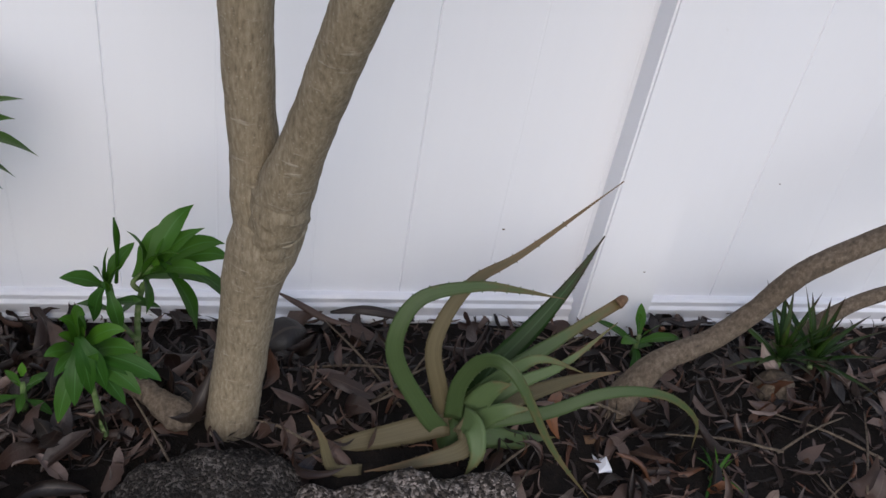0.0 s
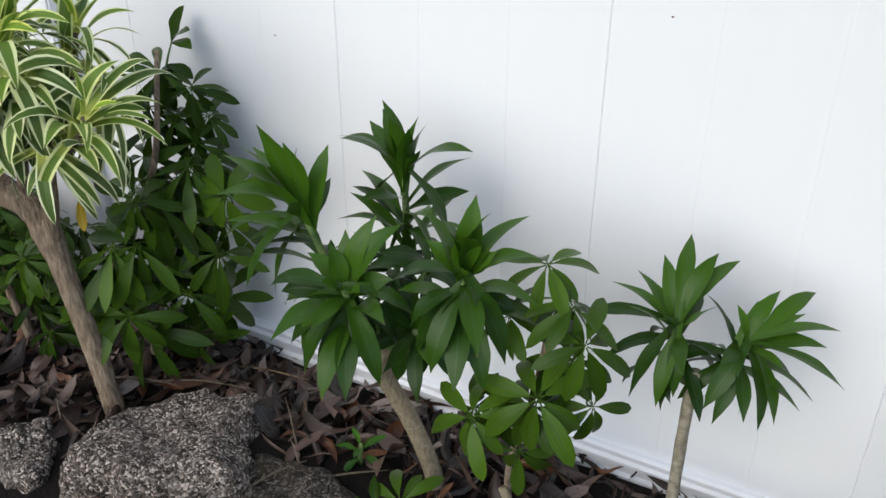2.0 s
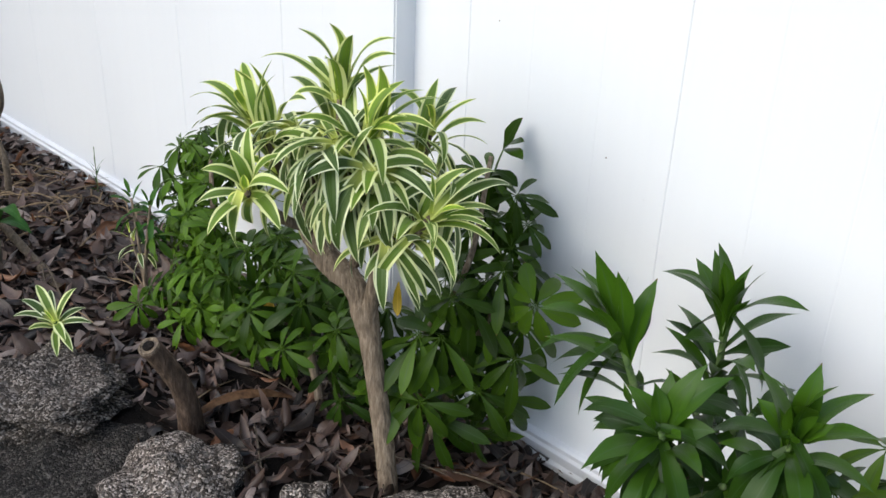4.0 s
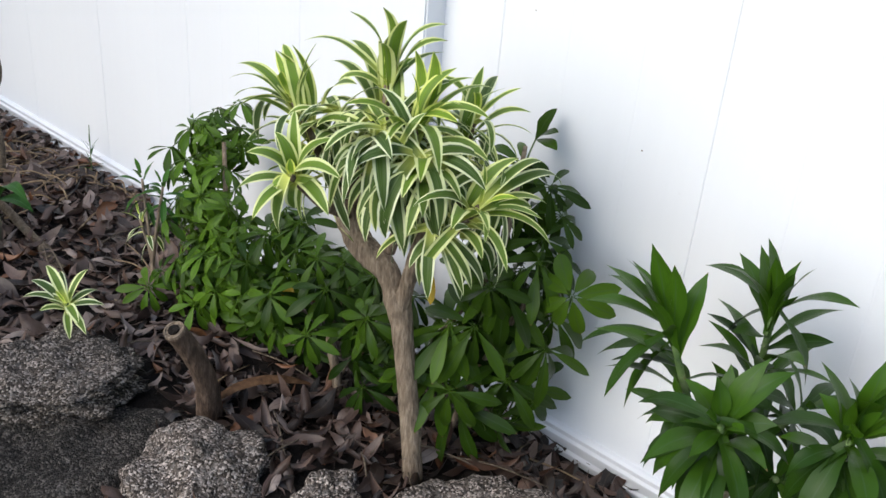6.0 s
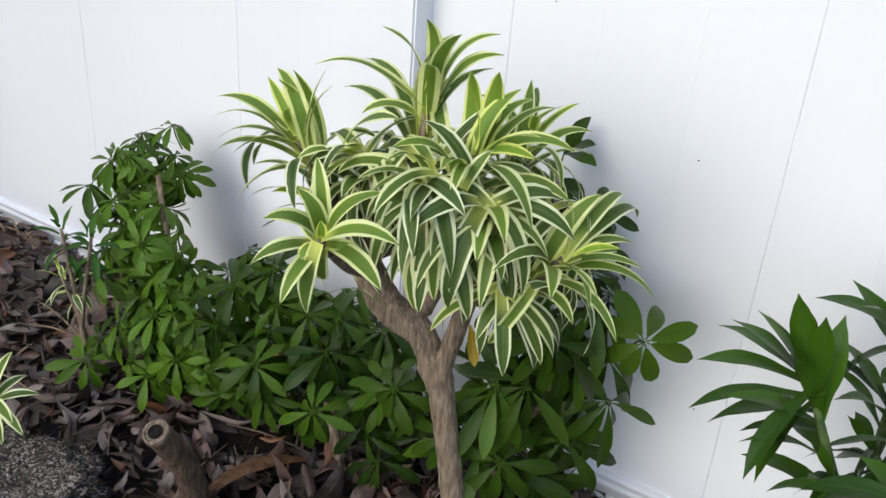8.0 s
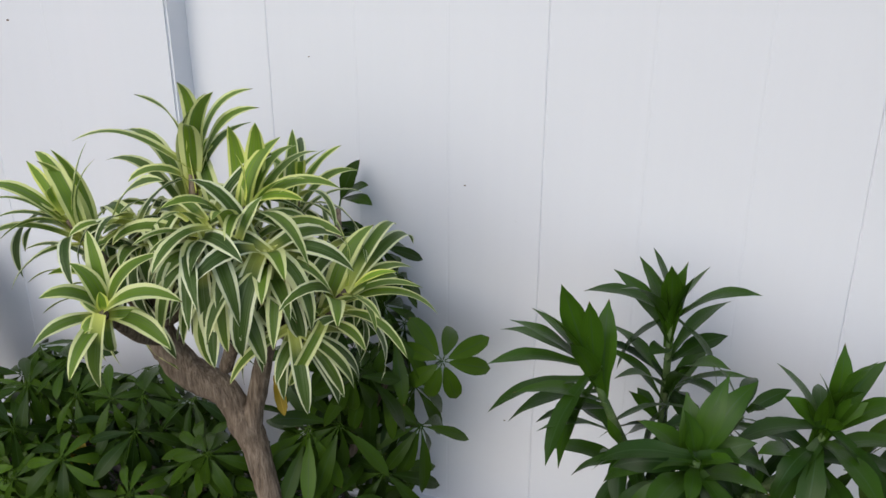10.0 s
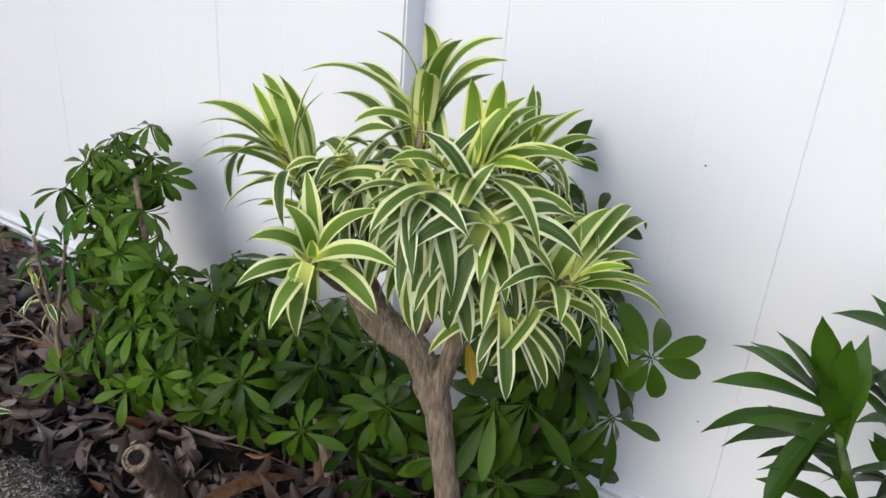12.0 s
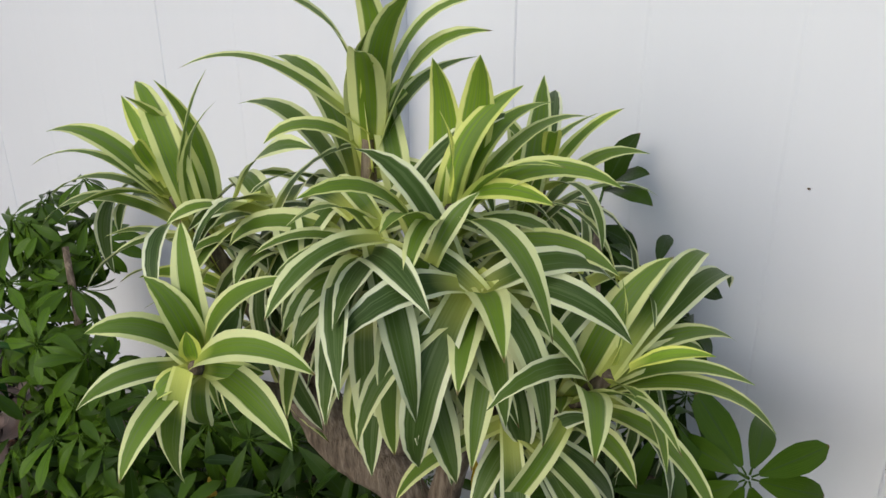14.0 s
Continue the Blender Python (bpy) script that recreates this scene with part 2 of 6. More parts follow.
M_STONE_BROWN = stone_material("brown_mossy_stone", 0.52, (0.058, 0.042, 0.020))
M_BARK = bark_material("grey_brown_bark", (0.085, 0.062, 0.044), (0.235, 0.178, 0.128), (0.42, 0.335, 0.255), (190, 190, 26), relief=1.0)
M_BARK_TAN = bark_material("tan_bark", (0.130, 0.104, 0.068), (0.232, 0.190, 0.130), (0.322, 0.276, 0.200), (230, 230, 70), 0.55, relief=0.4)
M_BARK_DARK = bark_material("brown_stem_bark", (0.055, 0.043, 0.031), (0.125, 0.096, 0.070), (0.20, 0.16, 0.12), (150, 150, 120))
M_BARK_STUMP = bark_material("dark_stump_bark", (0.034, 0.022, 0.016), (0.098, 0.064, 0.046), (0.20, 0.142, 0.105), (120, 120, 30), relief=1.0)
M_DRYTAN = bark_material("tan_dry_leaf", (0.050, 0.024, 0.011), (0.135, 0.066, 0.030), (0.22, 0.125, 0.062), (60, 60, 60), relief=0.35)
M_STRAW = bark_material("dry_straw", (0.10, 0.068, 0.04), (0.22, 0.155, 0.095), (0.34, 0.26, 0.17), (80, 80, 80), relief=0.3)
M_CANE = bark_material("ringed_cane", (0.12, 0.11, 0.08), (0.24, 0.21, 0.16), (0.36, 0.33, 0.27), (70, 70, 80), 0.2)
M_GREENSTEM = bark_material("green_stem", (0.05, 0.09, 0.03), (0.10, 0.16, 0.05), (0.2, 0.24, 0.12), (40, 40, 60))
M_VARIEGATED = leaf_material("variegated_leaf", (0.046, 0.082, 0.020), (0.25, 0.40, 0.028), (0.86, 0.89, 0.62), (0.76, 0.80, 0.18), clear=0.28, streak=(0.16, 0.22, 0.085))
M_DRACAENA = leaf_material("glossy_green_leaf", (0.0100, 0.0300, 0.0030), (0.070, 0.158, 0.009), rough=0.30, gloss=0.22)
M_SCHEFFLERA = leaf_material("umbrella_leaf", (0.0078, 0.0215, 0.0015), (0.092, 0.176, 0.012), rough=0.30, gloss=0.15, clear=0.14)
M_YELLOWED = leaf_material("yellowed_leaf", (0.34, 0.22, 0.015), (0.48, 0.36, 0.03), rough=0.4, gloss=0.2)
M_SHOOT = leaf_material("shoot_leaf", (0.016, 0.058, 0.006), (0.060, 0.155, 0.010))
M_ALOE = leaf_material("aloe_flesh", (0.032, 0.053, 0.017), (0.088, 0.130, 0.055), rough=0.45, clear=0.05, midrib=0.0, dry=(0.125, 0.080, 0.038))
M_ALOE_TAN = leaf_material("aloe_dry_flesh", (0.078, 0.068, 0.036), (0.115, 0.090, 0.050), rough=0.6, clear=0.05, midrib=0.0, dry=(0.16, 0.10, 0.055))
M_TUFT = leaf_material("dark_tuft_leaf", (0.010, 0.032, 0.005), (0.045, 0.085, 0.012), dry=(0.045, 0.018, 0.014))
M_DEADTIP = bark_material("withered_tip", (0.06, 0.035, 0.02), (0.14, 0.085, 0.05), (0.26, 0.19, 0.13))


# ---- helpers for building ----
PLACE = {}


def thing(name, loc, label, category, group="", kind=""):
    ob = new(name)
    ob.empty_display_size = 0.05
    ob.location = loc
    PLACE[ob] = Vector(loc)
    return tagged(ob, label, category, group, kind)


def hang(ob, parent, loc):
    """Parent ob to a part or thing, standing at loc in the world."""
    ob.parent = parent
    ob.location = Vector(loc) - PLACE[parent]
    PLACE[ob] = Vector(loc)
    return ob


def mesh_part(name, verts, faces, mat, parent, loc, label="", uvs=None, age=None, smooth=True):
    me = bpy.data.meshes.new(name)
    o = Vector(loc)
    me.from_pydata([tuple(Vector(v) - o) for v in verts], [], faces)
    finish(me, uvs, age, smooth)
    me.materials.append(mat)
    ob = new(name, me)
    if parent is None:
        ob.location = o
        PLACE[ob] = o
    else:
        hang(ob, parent, o)
    if label:
        tagged(ob, label)
    return ob


def finish(me, uvs, age, smooth=True):
    if smooth:
        me.polygons.foreach_set("use_smooth", [True] * len(me.polygons))
    idx = np.empty(len(me.loops), dtype=np.int32)
    me.loops.foreach_get("vertex_index", idx)
    if uvs is not None:
        layer = me.uv_layers.new(name="UVMap")
        layer.data.foreach_set("uv", np.asarray(uvs, dtype=np.float32)[idx].ravel())
    if age is not None:
        at = me.attributes.new("age", "FLOAT", "POINT")
        at.data.foreach_set("value", np.asarray(age, dtype=np.float32))
    me.update()


def part(name, bm, mat, parent, loc=(0, 0, 0), label=""):
    me = bpy.data.meshes.new(name)
    bmesh.ops.translate(bm, verts=bm.verts, vec=-Vector(loc))
    bm.to_mesh(me)
    bm.free()
    me.materials.append(mat)
    ob = new(name, me)
    if parent is None:
        ob.location = loc
        PLACE[ob] = Vector(loc)
    else:
        hang(ob, parent, loc)
    if label:
        tagged(ob, label)
    return ob


def spline(pts, steps):
    """Catmull-Rom through the points (any length of tuples)."""
    p = [np.array(q, dtype=float) for q in pts]
    p = [2 * p[0] - p[1]] + p + [2 * p[-1] - p[-2]]
    out = []
    for i in range(1, len(p) - 2):
        for s in range(steps):
            t = s / steps
            out.append(0.5 * (2 * p[i] + (p[i + 1] - p[i - 1]) * t + (2 * p[i - 1] - 5 * p[i] + 4 * p[i + 1] - p[i + 2]) * t * t
                              + (3 * p[i] - p[i - 1] - 3 * p[i + 1] + p[i + 2]) * t ** 3))
    out.append(p[-2])
    return out


def tube(pts, segs=12, steps=8, rough=0.06, seed=0.0, lump=9.0):
    """A bent, tapering, slightly lumpy tube. Points are x, y, z, radius."""
    line = spline(pts, steps)
    verts, faces = [], []
    side = None
    for i, q in enumerate(line):
        c = Vector(q[:3])
        d = Vector(line[min(i + 1, len(line) - 1)][:3]) - Vector(line[max(i - 1, 0)][:3])
        d.normalize()
        if side is None:
            side = d.orthogonal().normalized()
        side = (side - d * side.dot(d)).normalized()
        up = d.cross(side)
        for k in range(segs):
            a = 2 * math.pi * k / segs
            w = side * math.cos(a) + up * math.sin(a)
            r = q[3] * (1 + rough * (noise.noise((c + w * q[3]) * lump * 3 + Vector((seed, 0, 0))) + 0.6 * noise.noise((c + w * q[3]) * lump * 9)))
            verts.append(c + w * r)
    for i in range(len(line) - 1):
        for k in range(segs):
            a, b2 = i * segs + k, i * segs + (k + 1) % segs
            faces.append((a, b2, b2 + segs, a + segs))
    verts += [Vector(line[0][:3]), Vector(line[-1][:3])]
    n0 = len(verts) - 2
    e = (len(line) - 1) * segs
    for k in range(segs):
        faces.append((n0, (k + 1) % segs, k))
        faces.append((n0 + 1, e + k, e + (k + 1) % segs))
    return verts, faces


def tube_part(name, pts, mat, parent, label="", segs=12, steps=8, rough=0.06, seed=0.0):
    v, f = tube(pts, segs, steps, rough, seed)
    return mesh_part(name, v, f, mat, parent, pts[0][:3], label)


def width_at(profile, v):
    for (a, wa), (b2, wb) in zip(profile, profile[1:]):
        if v <= b2:
            t = (v - a) / (b2 - a)
            t = t * t * (3 - 2 * t) if b2 < 1 else t
            return wa + (wb - wa) * t
    return profile[-1][1]


LANCE = [(0, 0.58), (0.12, 0.70), (0.42, 1.0), (0.65, 0.90), (0.86, 0.50), (1, 0.02)]
STRAP = [(0, 0.70), (0.12, 0.78), (0.40, 1.0), (0.62, 0.96), (0.80, 0.70), (0.92, 0.34), (1, 0.015)]
BLADE = [(0, 0.38), (0.14, 0.52), (0.42, 1.0), (0.62, 0.96), (0.80, 0.64), (0.92, 0.24), (1, 0.012)]
BROAD = [(0, 0.34), (0.15, 0.5), (0.45, 1.0), (0.7, 0.82), (0.88, 0.42), (1, 0.02)]
OBOVATE = [(0, 0.12), (0.2, 0.45), (0.55, 1.0), (0.78, 0.86), (0.93, 0.42), (1, 0.08)]
OBLONG = [(0, 0.15), (0.15, 0.52), (0.36, 0.94), (0.6, 1.0), (0.82, 0.76), (0.95, 0.36), (1, 0.06)]
ELLIPTIC = [(0, 0.10), (0.15, 0.42), (0.45, 1.0), (0.7, 0.80), (0.9, 0.34), (1, 0.02)]
LEAFLET = [(0, 0.12), (0.14, 0.36), (0.36, 0.80), (0.58, 1.0), (0.78, 0.86), (0.92, 0.46), (1, 0.02)]
GRASSY = [(0, 0.9), (0.2, 1.0), (0.5, 0.8), (0.8, 0.42), (1, 0.02)]


def leaf_sheet(start, way, side, length, width, profile, weight=1.0, curl=0.0, fold=0.25, twist=0.0, segs=9, wave=0.0, across=4):
    """A blade that starts along way, sags by its weight and curls outwards. Returns verts, faces, uvs."""
    p = Vector(start)
    d = Vector(way).normalized()
    s = Vector(side)
    s = (s - d * s.dot(d)).normalized()
    verts, uvs, faces = [], [], []
    step = length / segs
    ph = random.uniform(0, 6.28)
    for i in range(segs + 1):
        v = i / segs
        up = s.cross(d).normalized()
        w = 0.5 * width * width_at(profile, v)
        for k in range(across + 1):
            u = k / across
            x = 2 * u - 1
            lift = fold * abs(x) * w * (1 - 0.5 * v) + wave * w * math.sin(v * 9 + ph) * x * abs(x)
            verts.append(p + s * (x * w) + up * lift)
            uvs.append((u, v))
        g = weight * (0.35 + 1.3 * v) / segs
        d = d + Vector((0, 0, -1)) * g + up * (-curl / segs)
        d.normalize()
        s = (s - d * s.dot(d)).normalized()
        if twist:
            s = (Matrix.Rotation(twist / segs, 3, d) @ s).normalized()
        p = p + d * step
    n = across + 1
    for i in range(segs):
        for k in range(across):
            a = i * n + k
            faces.append((a, a + 1, a + 1 + n, a + n))
    return verts, faces, uvs


def rosette(parent, base, axis, count, length, width, profile, mat, spread=(12, 105), weight=(0.2, 1.2), stem=0.05, young=7, twist=0.5, wave=0.1, curl=0.5, fold=0.3, scatter=0.0, fresh=1.0):
    """Blades round a shoot: the young ones upright in the middle, the old ones wide and sagging."""
    axis = Vector(axis).normalized()
    base = Vector(base)
    e1 = axis.orthogonal().normalized()
    e2 = axis.cross(e1)
    turn = random.uniform(0, 6.28)
    for i in range(count):
        f = i / max(1, count - 1)
        a = turn + i * 2.39996 + random.uniform(-0.2, 0.2)
        radial = e1 * math.cos(a) + e2 * math.sin(a)
        th = radians(spread[0] + (spread[1] - spread[0]) * f ** 0.85 + random.uniform(-9, 9))
        way = axis * math.cos(th) + radial * math.sin(th)
        side = radial.cross(axis)
        ln = length * (0.55 + 0.45 * min(1, i / young)) * random.uniform(0.86, 1.14)
        wd = width * (0.7 + 0.3 * min(1, i / young)) * random.uniform(0.88, 1.1)
        st = base + axis * (stem * (0.15 - 0.85 * f)) + radial * 0.005
        if scatter:
            st = st + Vector((random.uniform(-1, 1), random.uniform(-1, 1), random.uniform(-0.6, 0.6))) * scatter
        v, fc, uv = leaf_sheet(st, way, side, ln, wd, profile, weight[0] + (weight[1] - weight[0]) * f * random.uniform(0.6, 1.3),
                               curl * random.uniform(0.3, 1.4) * (0.4 + f), fold * random.uniform(0.6, 1.3), random.uniform(-twist, twist), wave=wave)
        age = max(0.0, 1.0 - i / young) * 0.95 * fresh + random.uniform(0, 0.12)
        mesh_part("leaf", v, fc, mat, parent, st, uvs=uv, age=[age] * len(v))


def aimed_leaf(parent, base, axis, tip, width, profile, mat, droop=0.5, fold=0.28, twist=0.0, age=0.1, lead=0.55, segs=10, across=4):
    """A blade that leaves the shoot between its axis and its tip, arches over and ends at tip."""
    a, p3 = Vector(base), Vector(tip)
    ax = Vector(axis).normalized()
    chord = p3 - a
    ln = chord.length
    dr = chord.normalized()
    t0 = (ax * lead + dr * 0.75 + Vector((0, 0, 0.12))).normalized()
    te = (dr + Vector((0, 0, -droop)) - ax * 0.25).normalized()
    p1, p2 = a + t0 * ln * 0.38, p3 - te * ln * 0.32
    side = dr.cross(ax)
    if side.length < 0.15:
        side = dr.cross(Vector((0.3, -0.9, 0.2)))
    side.normalize()
    verts, uvs, faces = [], [], []
    ph = random.uniform(0, 6.28)
    for i in range(segs + 1):
        v = i / segs
        w0, w1, w2, w3 = (1 - v) ** 3, 3 * v * (1 - v) ** 2, 3 * v * v * (1 - v), v ** 3
        p = a * w0 + p1 * w1 + p2 * w2 + p3 * w3
        d = ((p1 - a) * (1 - v) ** 2 + (p2 - p1) * 2 * v * (1 - v) + (p3 - p2) * v * v).normalized()
        side = (side - d * side.dot(d)).normalized()
        if twist and i:
            side = (Matrix.Rotation(twist / segs, 3, d) @ side).normalized()
        up = side.cross(d)
        w = 0.5 * width * width_at(profile, v)
        for k in range(across + 1):
            x = 2 * k / across - 1
            lift = fold * abs(x) * w * (1 - 0.5 * v) + 0.1 * w * math.sin(v * 9 + ph) * x * abs(x)
            verts.append(p + side * (x * w) + up * lift)
            uvs.append((k / across, v))
    n = across + 1
    for i in range(segs):
        for k in range(across):
            q = i * n + k
            faces.append((q, q + 1, q + 1 + n, q + n))
    mesh_part("leaf", verts, faces, mat, parent, base, uvs=uvs, age=[age] * len(verts))


def aimed_head(parent, hub, axis, tips, width, profile, mat, stem=0.06, droop=0.5, lead=0.55, length=0.115):
    """The outer blades of a shoot, each to its own tip, from where on the shoot a blade of that length would reach it."""
    ax = Vector(axis).normalized()
    for tip in tips:
        best = min((abs((Vector(tip) - Vector(hub) - ax * s).length - length), s) for s in [0.02 - 0.01 * k for k in range(int(stem * 130) + 3)])
        base = Vector(hub) + ax * best[1]
        rise = (Vector(tip) - base).normalized().dot(ax)
        aimed_leaf(parent, base, axis, tip, width * random.uniform(0.9, 1.1), profile, mat, droop * random.uniform(0.6, 1.4), twist=random.uniform(-0.5, 0.5),
                   age=max(0.0, rise) * 0.45 + random.uniform(0, 0.1), lead=lead)


def bowed_leaf(parent, base, axis, tip, width, mat, bow=0.35, age=0.1, twist=0.0, fold=0.26, hook=0.0, profile=None, segs=13, across=4):
    """A strap leaf from the shoot to its tip that rises along the shoot first, bows over and hangs at its end."""
    a, p3, ax = Vector(base), Vector(tip), Vector(axis).normalized()
    chord = p3 - a
    ln, dr = chord.length, chord.normalized()
    n = ax * 0.6 + Vector((0, 0, 0.55))
    n = n - dr * n.dot(dr)
    if n.length < 0.2:
        n = Vector((0.25, -0.8, 0.3))
        n = n - dr * n.dot(dr)
        n *= -1
    n.normalize()
    t0 = (dr + n * 2.0 * bow).normalized()
    te = (dr - n * 2.6 * bow + Vector((0, 0, -hook))).normalized()
    p1, p2 = a + t0 * ln * 0.46, p3 - te * ln * 0.40
    side = dr.cross(n).normalized()
    verts, uvs, faces = [], [], []
    ph = random.uniform(0, 6.28)
    for i in range(segs + 1):
        v = i / segs
        p = a * (1 - v) ** 3 + p1 * 3 * v * (1 - v) ** 2 + p2 * 3 * v * v * (1 - v) + p3 * v ** 3
        d = ((p1 - a) * (1 - v) ** 2 + (p2 - p1) * 2 * v * (1 - v) + (p3 - p2) * v * v).normalized()
        side = (side - d * side.dot(d)).normalized()
        if twist and i:
            side = (Matrix.Rotation(twist / segs, 3, d) @ side).normalized()
        up = side.cross(d)
        w = 0.5 * width * width_at(profile or STRAP, v)
        for k in range(across + 1):
            x = 2 * k / across - 1
            lift = fold * abs(x) * w * (1.25 - 0.9 * v) + 0.10 * w * math.sin(v * 8 + ph) * x * abs(x)
            verts.append(p + side * (x * w) + up * lift)
            uvs.append((k / across, v))
    m = across + 1
    for i in range(segs):
        for k in range(across):
            q = i * m + k
            faces.append((q, q + 1, q + 1 + m, q + m))
    mesh_part("leaf", verts, faces, mat, parent, base, uvs=uvs, age=[age] * len(verts))


def crown_shoot(plant, root, hub, axis, tips, stem=0.08, fill=12, fill_len=0.14, spread=(15, 95), weight=(0.8, 2.6), width=0.0215, length=0.15, bow=0.34, young=4, fresh=0.0,
                scatter=0.0, mat=None, profile=None, bark=None, thick=0.010, fill_fresh=1.0, fill_curl=1.9, hook=0.6):
    """A branch with its crown: the outer leaves to their own tips, shorter ones filling the inside."""
    mat, profile, bark = mat or M_VARIEGATED, profile or STRAP, bark or M_BARK
    ax = Vector(axis).normalized()
    tail = Vector(hub) - ax * stem
    mid = (Vector(root) + tail) / 2 + Vector((0, 0, -0.012))
    br = tube_part("branch", [(*root, thick), (*mid, thick * 0.9), (*tail, thick * 0.8), (*hub, thick * 0.5)], bark, plant, segs=9, steps=5, rough=0.12, seed=hub[0])
    for tip in tips:
        best = min((abs((Vector(tip) - Vector(hub) - ax * s).length - length), s) for s in [0.015 - 0.01 * k for k in range(int(stem * 100) + 2)])
        base = Vector(hub) + ax * best[1] + Vector((random.uniform(-1, 1), random.uniform(-1, 1), 0)) * 0.003
        rise = (Vector(tip) - base).normalized().dot(ax)
        b = bow * random.uniform(0.75, 1.3) * (1.0 if rise < 0.75 else 0.6)
        bowed_leaf(br, base, axis, tip, width * random.uniform(0.9, 1.12) * (1.08 if rise > 0.7 else 1.0), mat, b, max(0.0, rise) * 0.5 + fresh + random.uniform(0, 0.12), random.uniform(-0.45, 0.45), hook=random.uniform(0.5, 1.0) * hook, profile=profile)
    if fill:
        rosette(br, hub, axis, fill, fill_len, width * 0.9, profile, mat, spread, weight, stem, young=young, twist=0.9, wave=0.14, curl=fill_curl, fold=0.3, scatter=scatter, fresh=fill_fresh)
    return br


# ---- ground ----
def ground_height(x, y):
    d = max(0.0, min(1.0, -y / 0.33))
    rise = d * d * (3 - 2 * d)
    e = max(0.0, min(1.0, (-y - 0.78) / 0.3))
    drop = e * e * (3 - 2 * e)
    z = 0.046 + 0.078 * rise - 0.10 * drop
    if -5.5 < x < 2.2 and -1.3 < y < 0.3:
        z += 0.012 * noise.noise((x * 5, y * 5, 0.3)) + 0.005 * noise.noise((x * 22, y * 22, 1.3))
    return z


def build_ground():
    far = [-400, -120, -40, -16, -8]
    xs = far + [-5.2 + 0.025 * i for i in range(281)] + [3, 6, 14, 40, 120, 400]
    ys = [-400, -120, -40, -14, -5, -2.2, -1.4] + [-1.05 + 0.025 * i for i in range(47)] + [0.4, 1.5, 6, 20, 60, 400]
    verts = [(x, y, ground_height(x, y)) for y in ys for x in xs]
    n = len(xs)
    faces = [(j * n + i, j * n + i + 1, (j + 1) * n + i + 1, (j + 1) * n + i) for j in range(len(ys) - 1) for i in range(n - 1)]
    ob = mesh_part("ground", verts, faces, M_SOIL, None, (0, 0, 0))
    return tagged(ob, "dark soil bed under dry leaf mulch", "ground", kind="structure")


build_ground()

# ---- fence ----
BOARD = 0.4572
GROOVE = 0.1524
RAIL_TOP = 0.103
FENCE_TOP = 1.78
POSTS = [-4.4535, -2.0385, 0.3765, 2.7915]
PW = 0.127


def board_mesh(x0, x1, grid0):
    """A tongue and groove plank with two pressed grooves; its own edges are open joints."""
    k = math.ceil((x0 - grid0) / GROOVE - 1e-6)
    prof = [(x0 + 0.0001, 0.0016), (x0 + 0.0017, 0.0)]
    while grid0 + k * GROOVE < x1 - 0.01:
        g = grid0 + k * GROOVE
        if g > x0 + 0.01:
            prof += [(g - 0.0024, 0.0), (g - 0.0004, 0.00045), (g + 0.0004, 0.00045), (g + 0.0024, 0.0)]
        k += 1
    prof += [(x1 - 0.0017, 0.0), (x1 - 0.0001, 0.0016)]
    back = [(x1 - 0.0001, 0.022), (x0 + 0.0001, 0.022)]
    ring = prof + back
    z0, z1 = RAIL_TOP - 0.03, FENCE_TOP - 0.04
    n = len(ring)
    verts = [(x, y, z0) for x, y in ring] + [(x, y, z1) for x, y in ring]
    faces = [(i, (i + 1) % n, n + (i + 1) % n, n + i) for i in range(n)]
    faces += [tuple(range(n - 1, -1, -1)), tuple(range(n, 2 * n))]
    return verts, faces


def rail_mesh(x0, x1, z0, z1, bead):
    """A hollow-looking rail with beads along its upper edge."""
    f = -0.022
    if bead:
        prof = [(f + 0.010, z0), (f, z1 - 0.049), (f + 0.0005, z1 - 0.047), (f + 0.0070, z1 - 0.0425), (f + 0.0072, z1 - 0.041), (f + 0.0030, z1 - 0.0215), (f + 0.0035, z1 - 0.0195), (f + 0.0090, z1 - 0.0155),
                (f + 0.0092, z1 - 0.0142), (f + 0.0065, z1 - 0.0050), (f + 0.0070, z1 - 0.0035), (f + 0.0125, z1), (0.036, z1), (0.042, z1 - 0.006), (0.042, z0)]
    else:
        prof = [(f, z0 + 0.004), (f, z1 - 0.004), (f + 0.004, z1), (0.038, z1), (0.042, z1 - 0.004), (0.042, z0 + 0.004), (0.038, z0), (f + 0.004, z0)]
    n = len(prof)
    verts = [(x0, y, z) for y, z in prof] + [(x1, y, z) for y, z in prof]
    faces = [(i, n + i, n + (i + 1) % n, (i + 1) % n) for i in range(n)]
    faces += [tuple(range(n)), tuple(range(2 * n - 1, n - 1, -1))]
    return verts, faces


def box_part(name, lo, hi, mat, parent, bevel=0.003, label=""):
    bm = bmesh.new()
    bmesh.ops.create_cube(bm, size=1)
    c = [(a + b2) / 2 for a, b2 in zip(lo, hi)]
    bmesh.ops.scale(bm, verts=bm.verts, vec=[b2 - a for a, b2 in zip(lo, hi)])
    bmesh.ops.translate(bm, verts=bm.verts, vec=c)
    if bevel:
        bmesh.ops.bevel(bm, geom=bm.edges[:], offset=bevel, segments=2, affect="EDGES")
    return part(name, bm, mat, parent, (c[0], c[1], lo[2]), label)


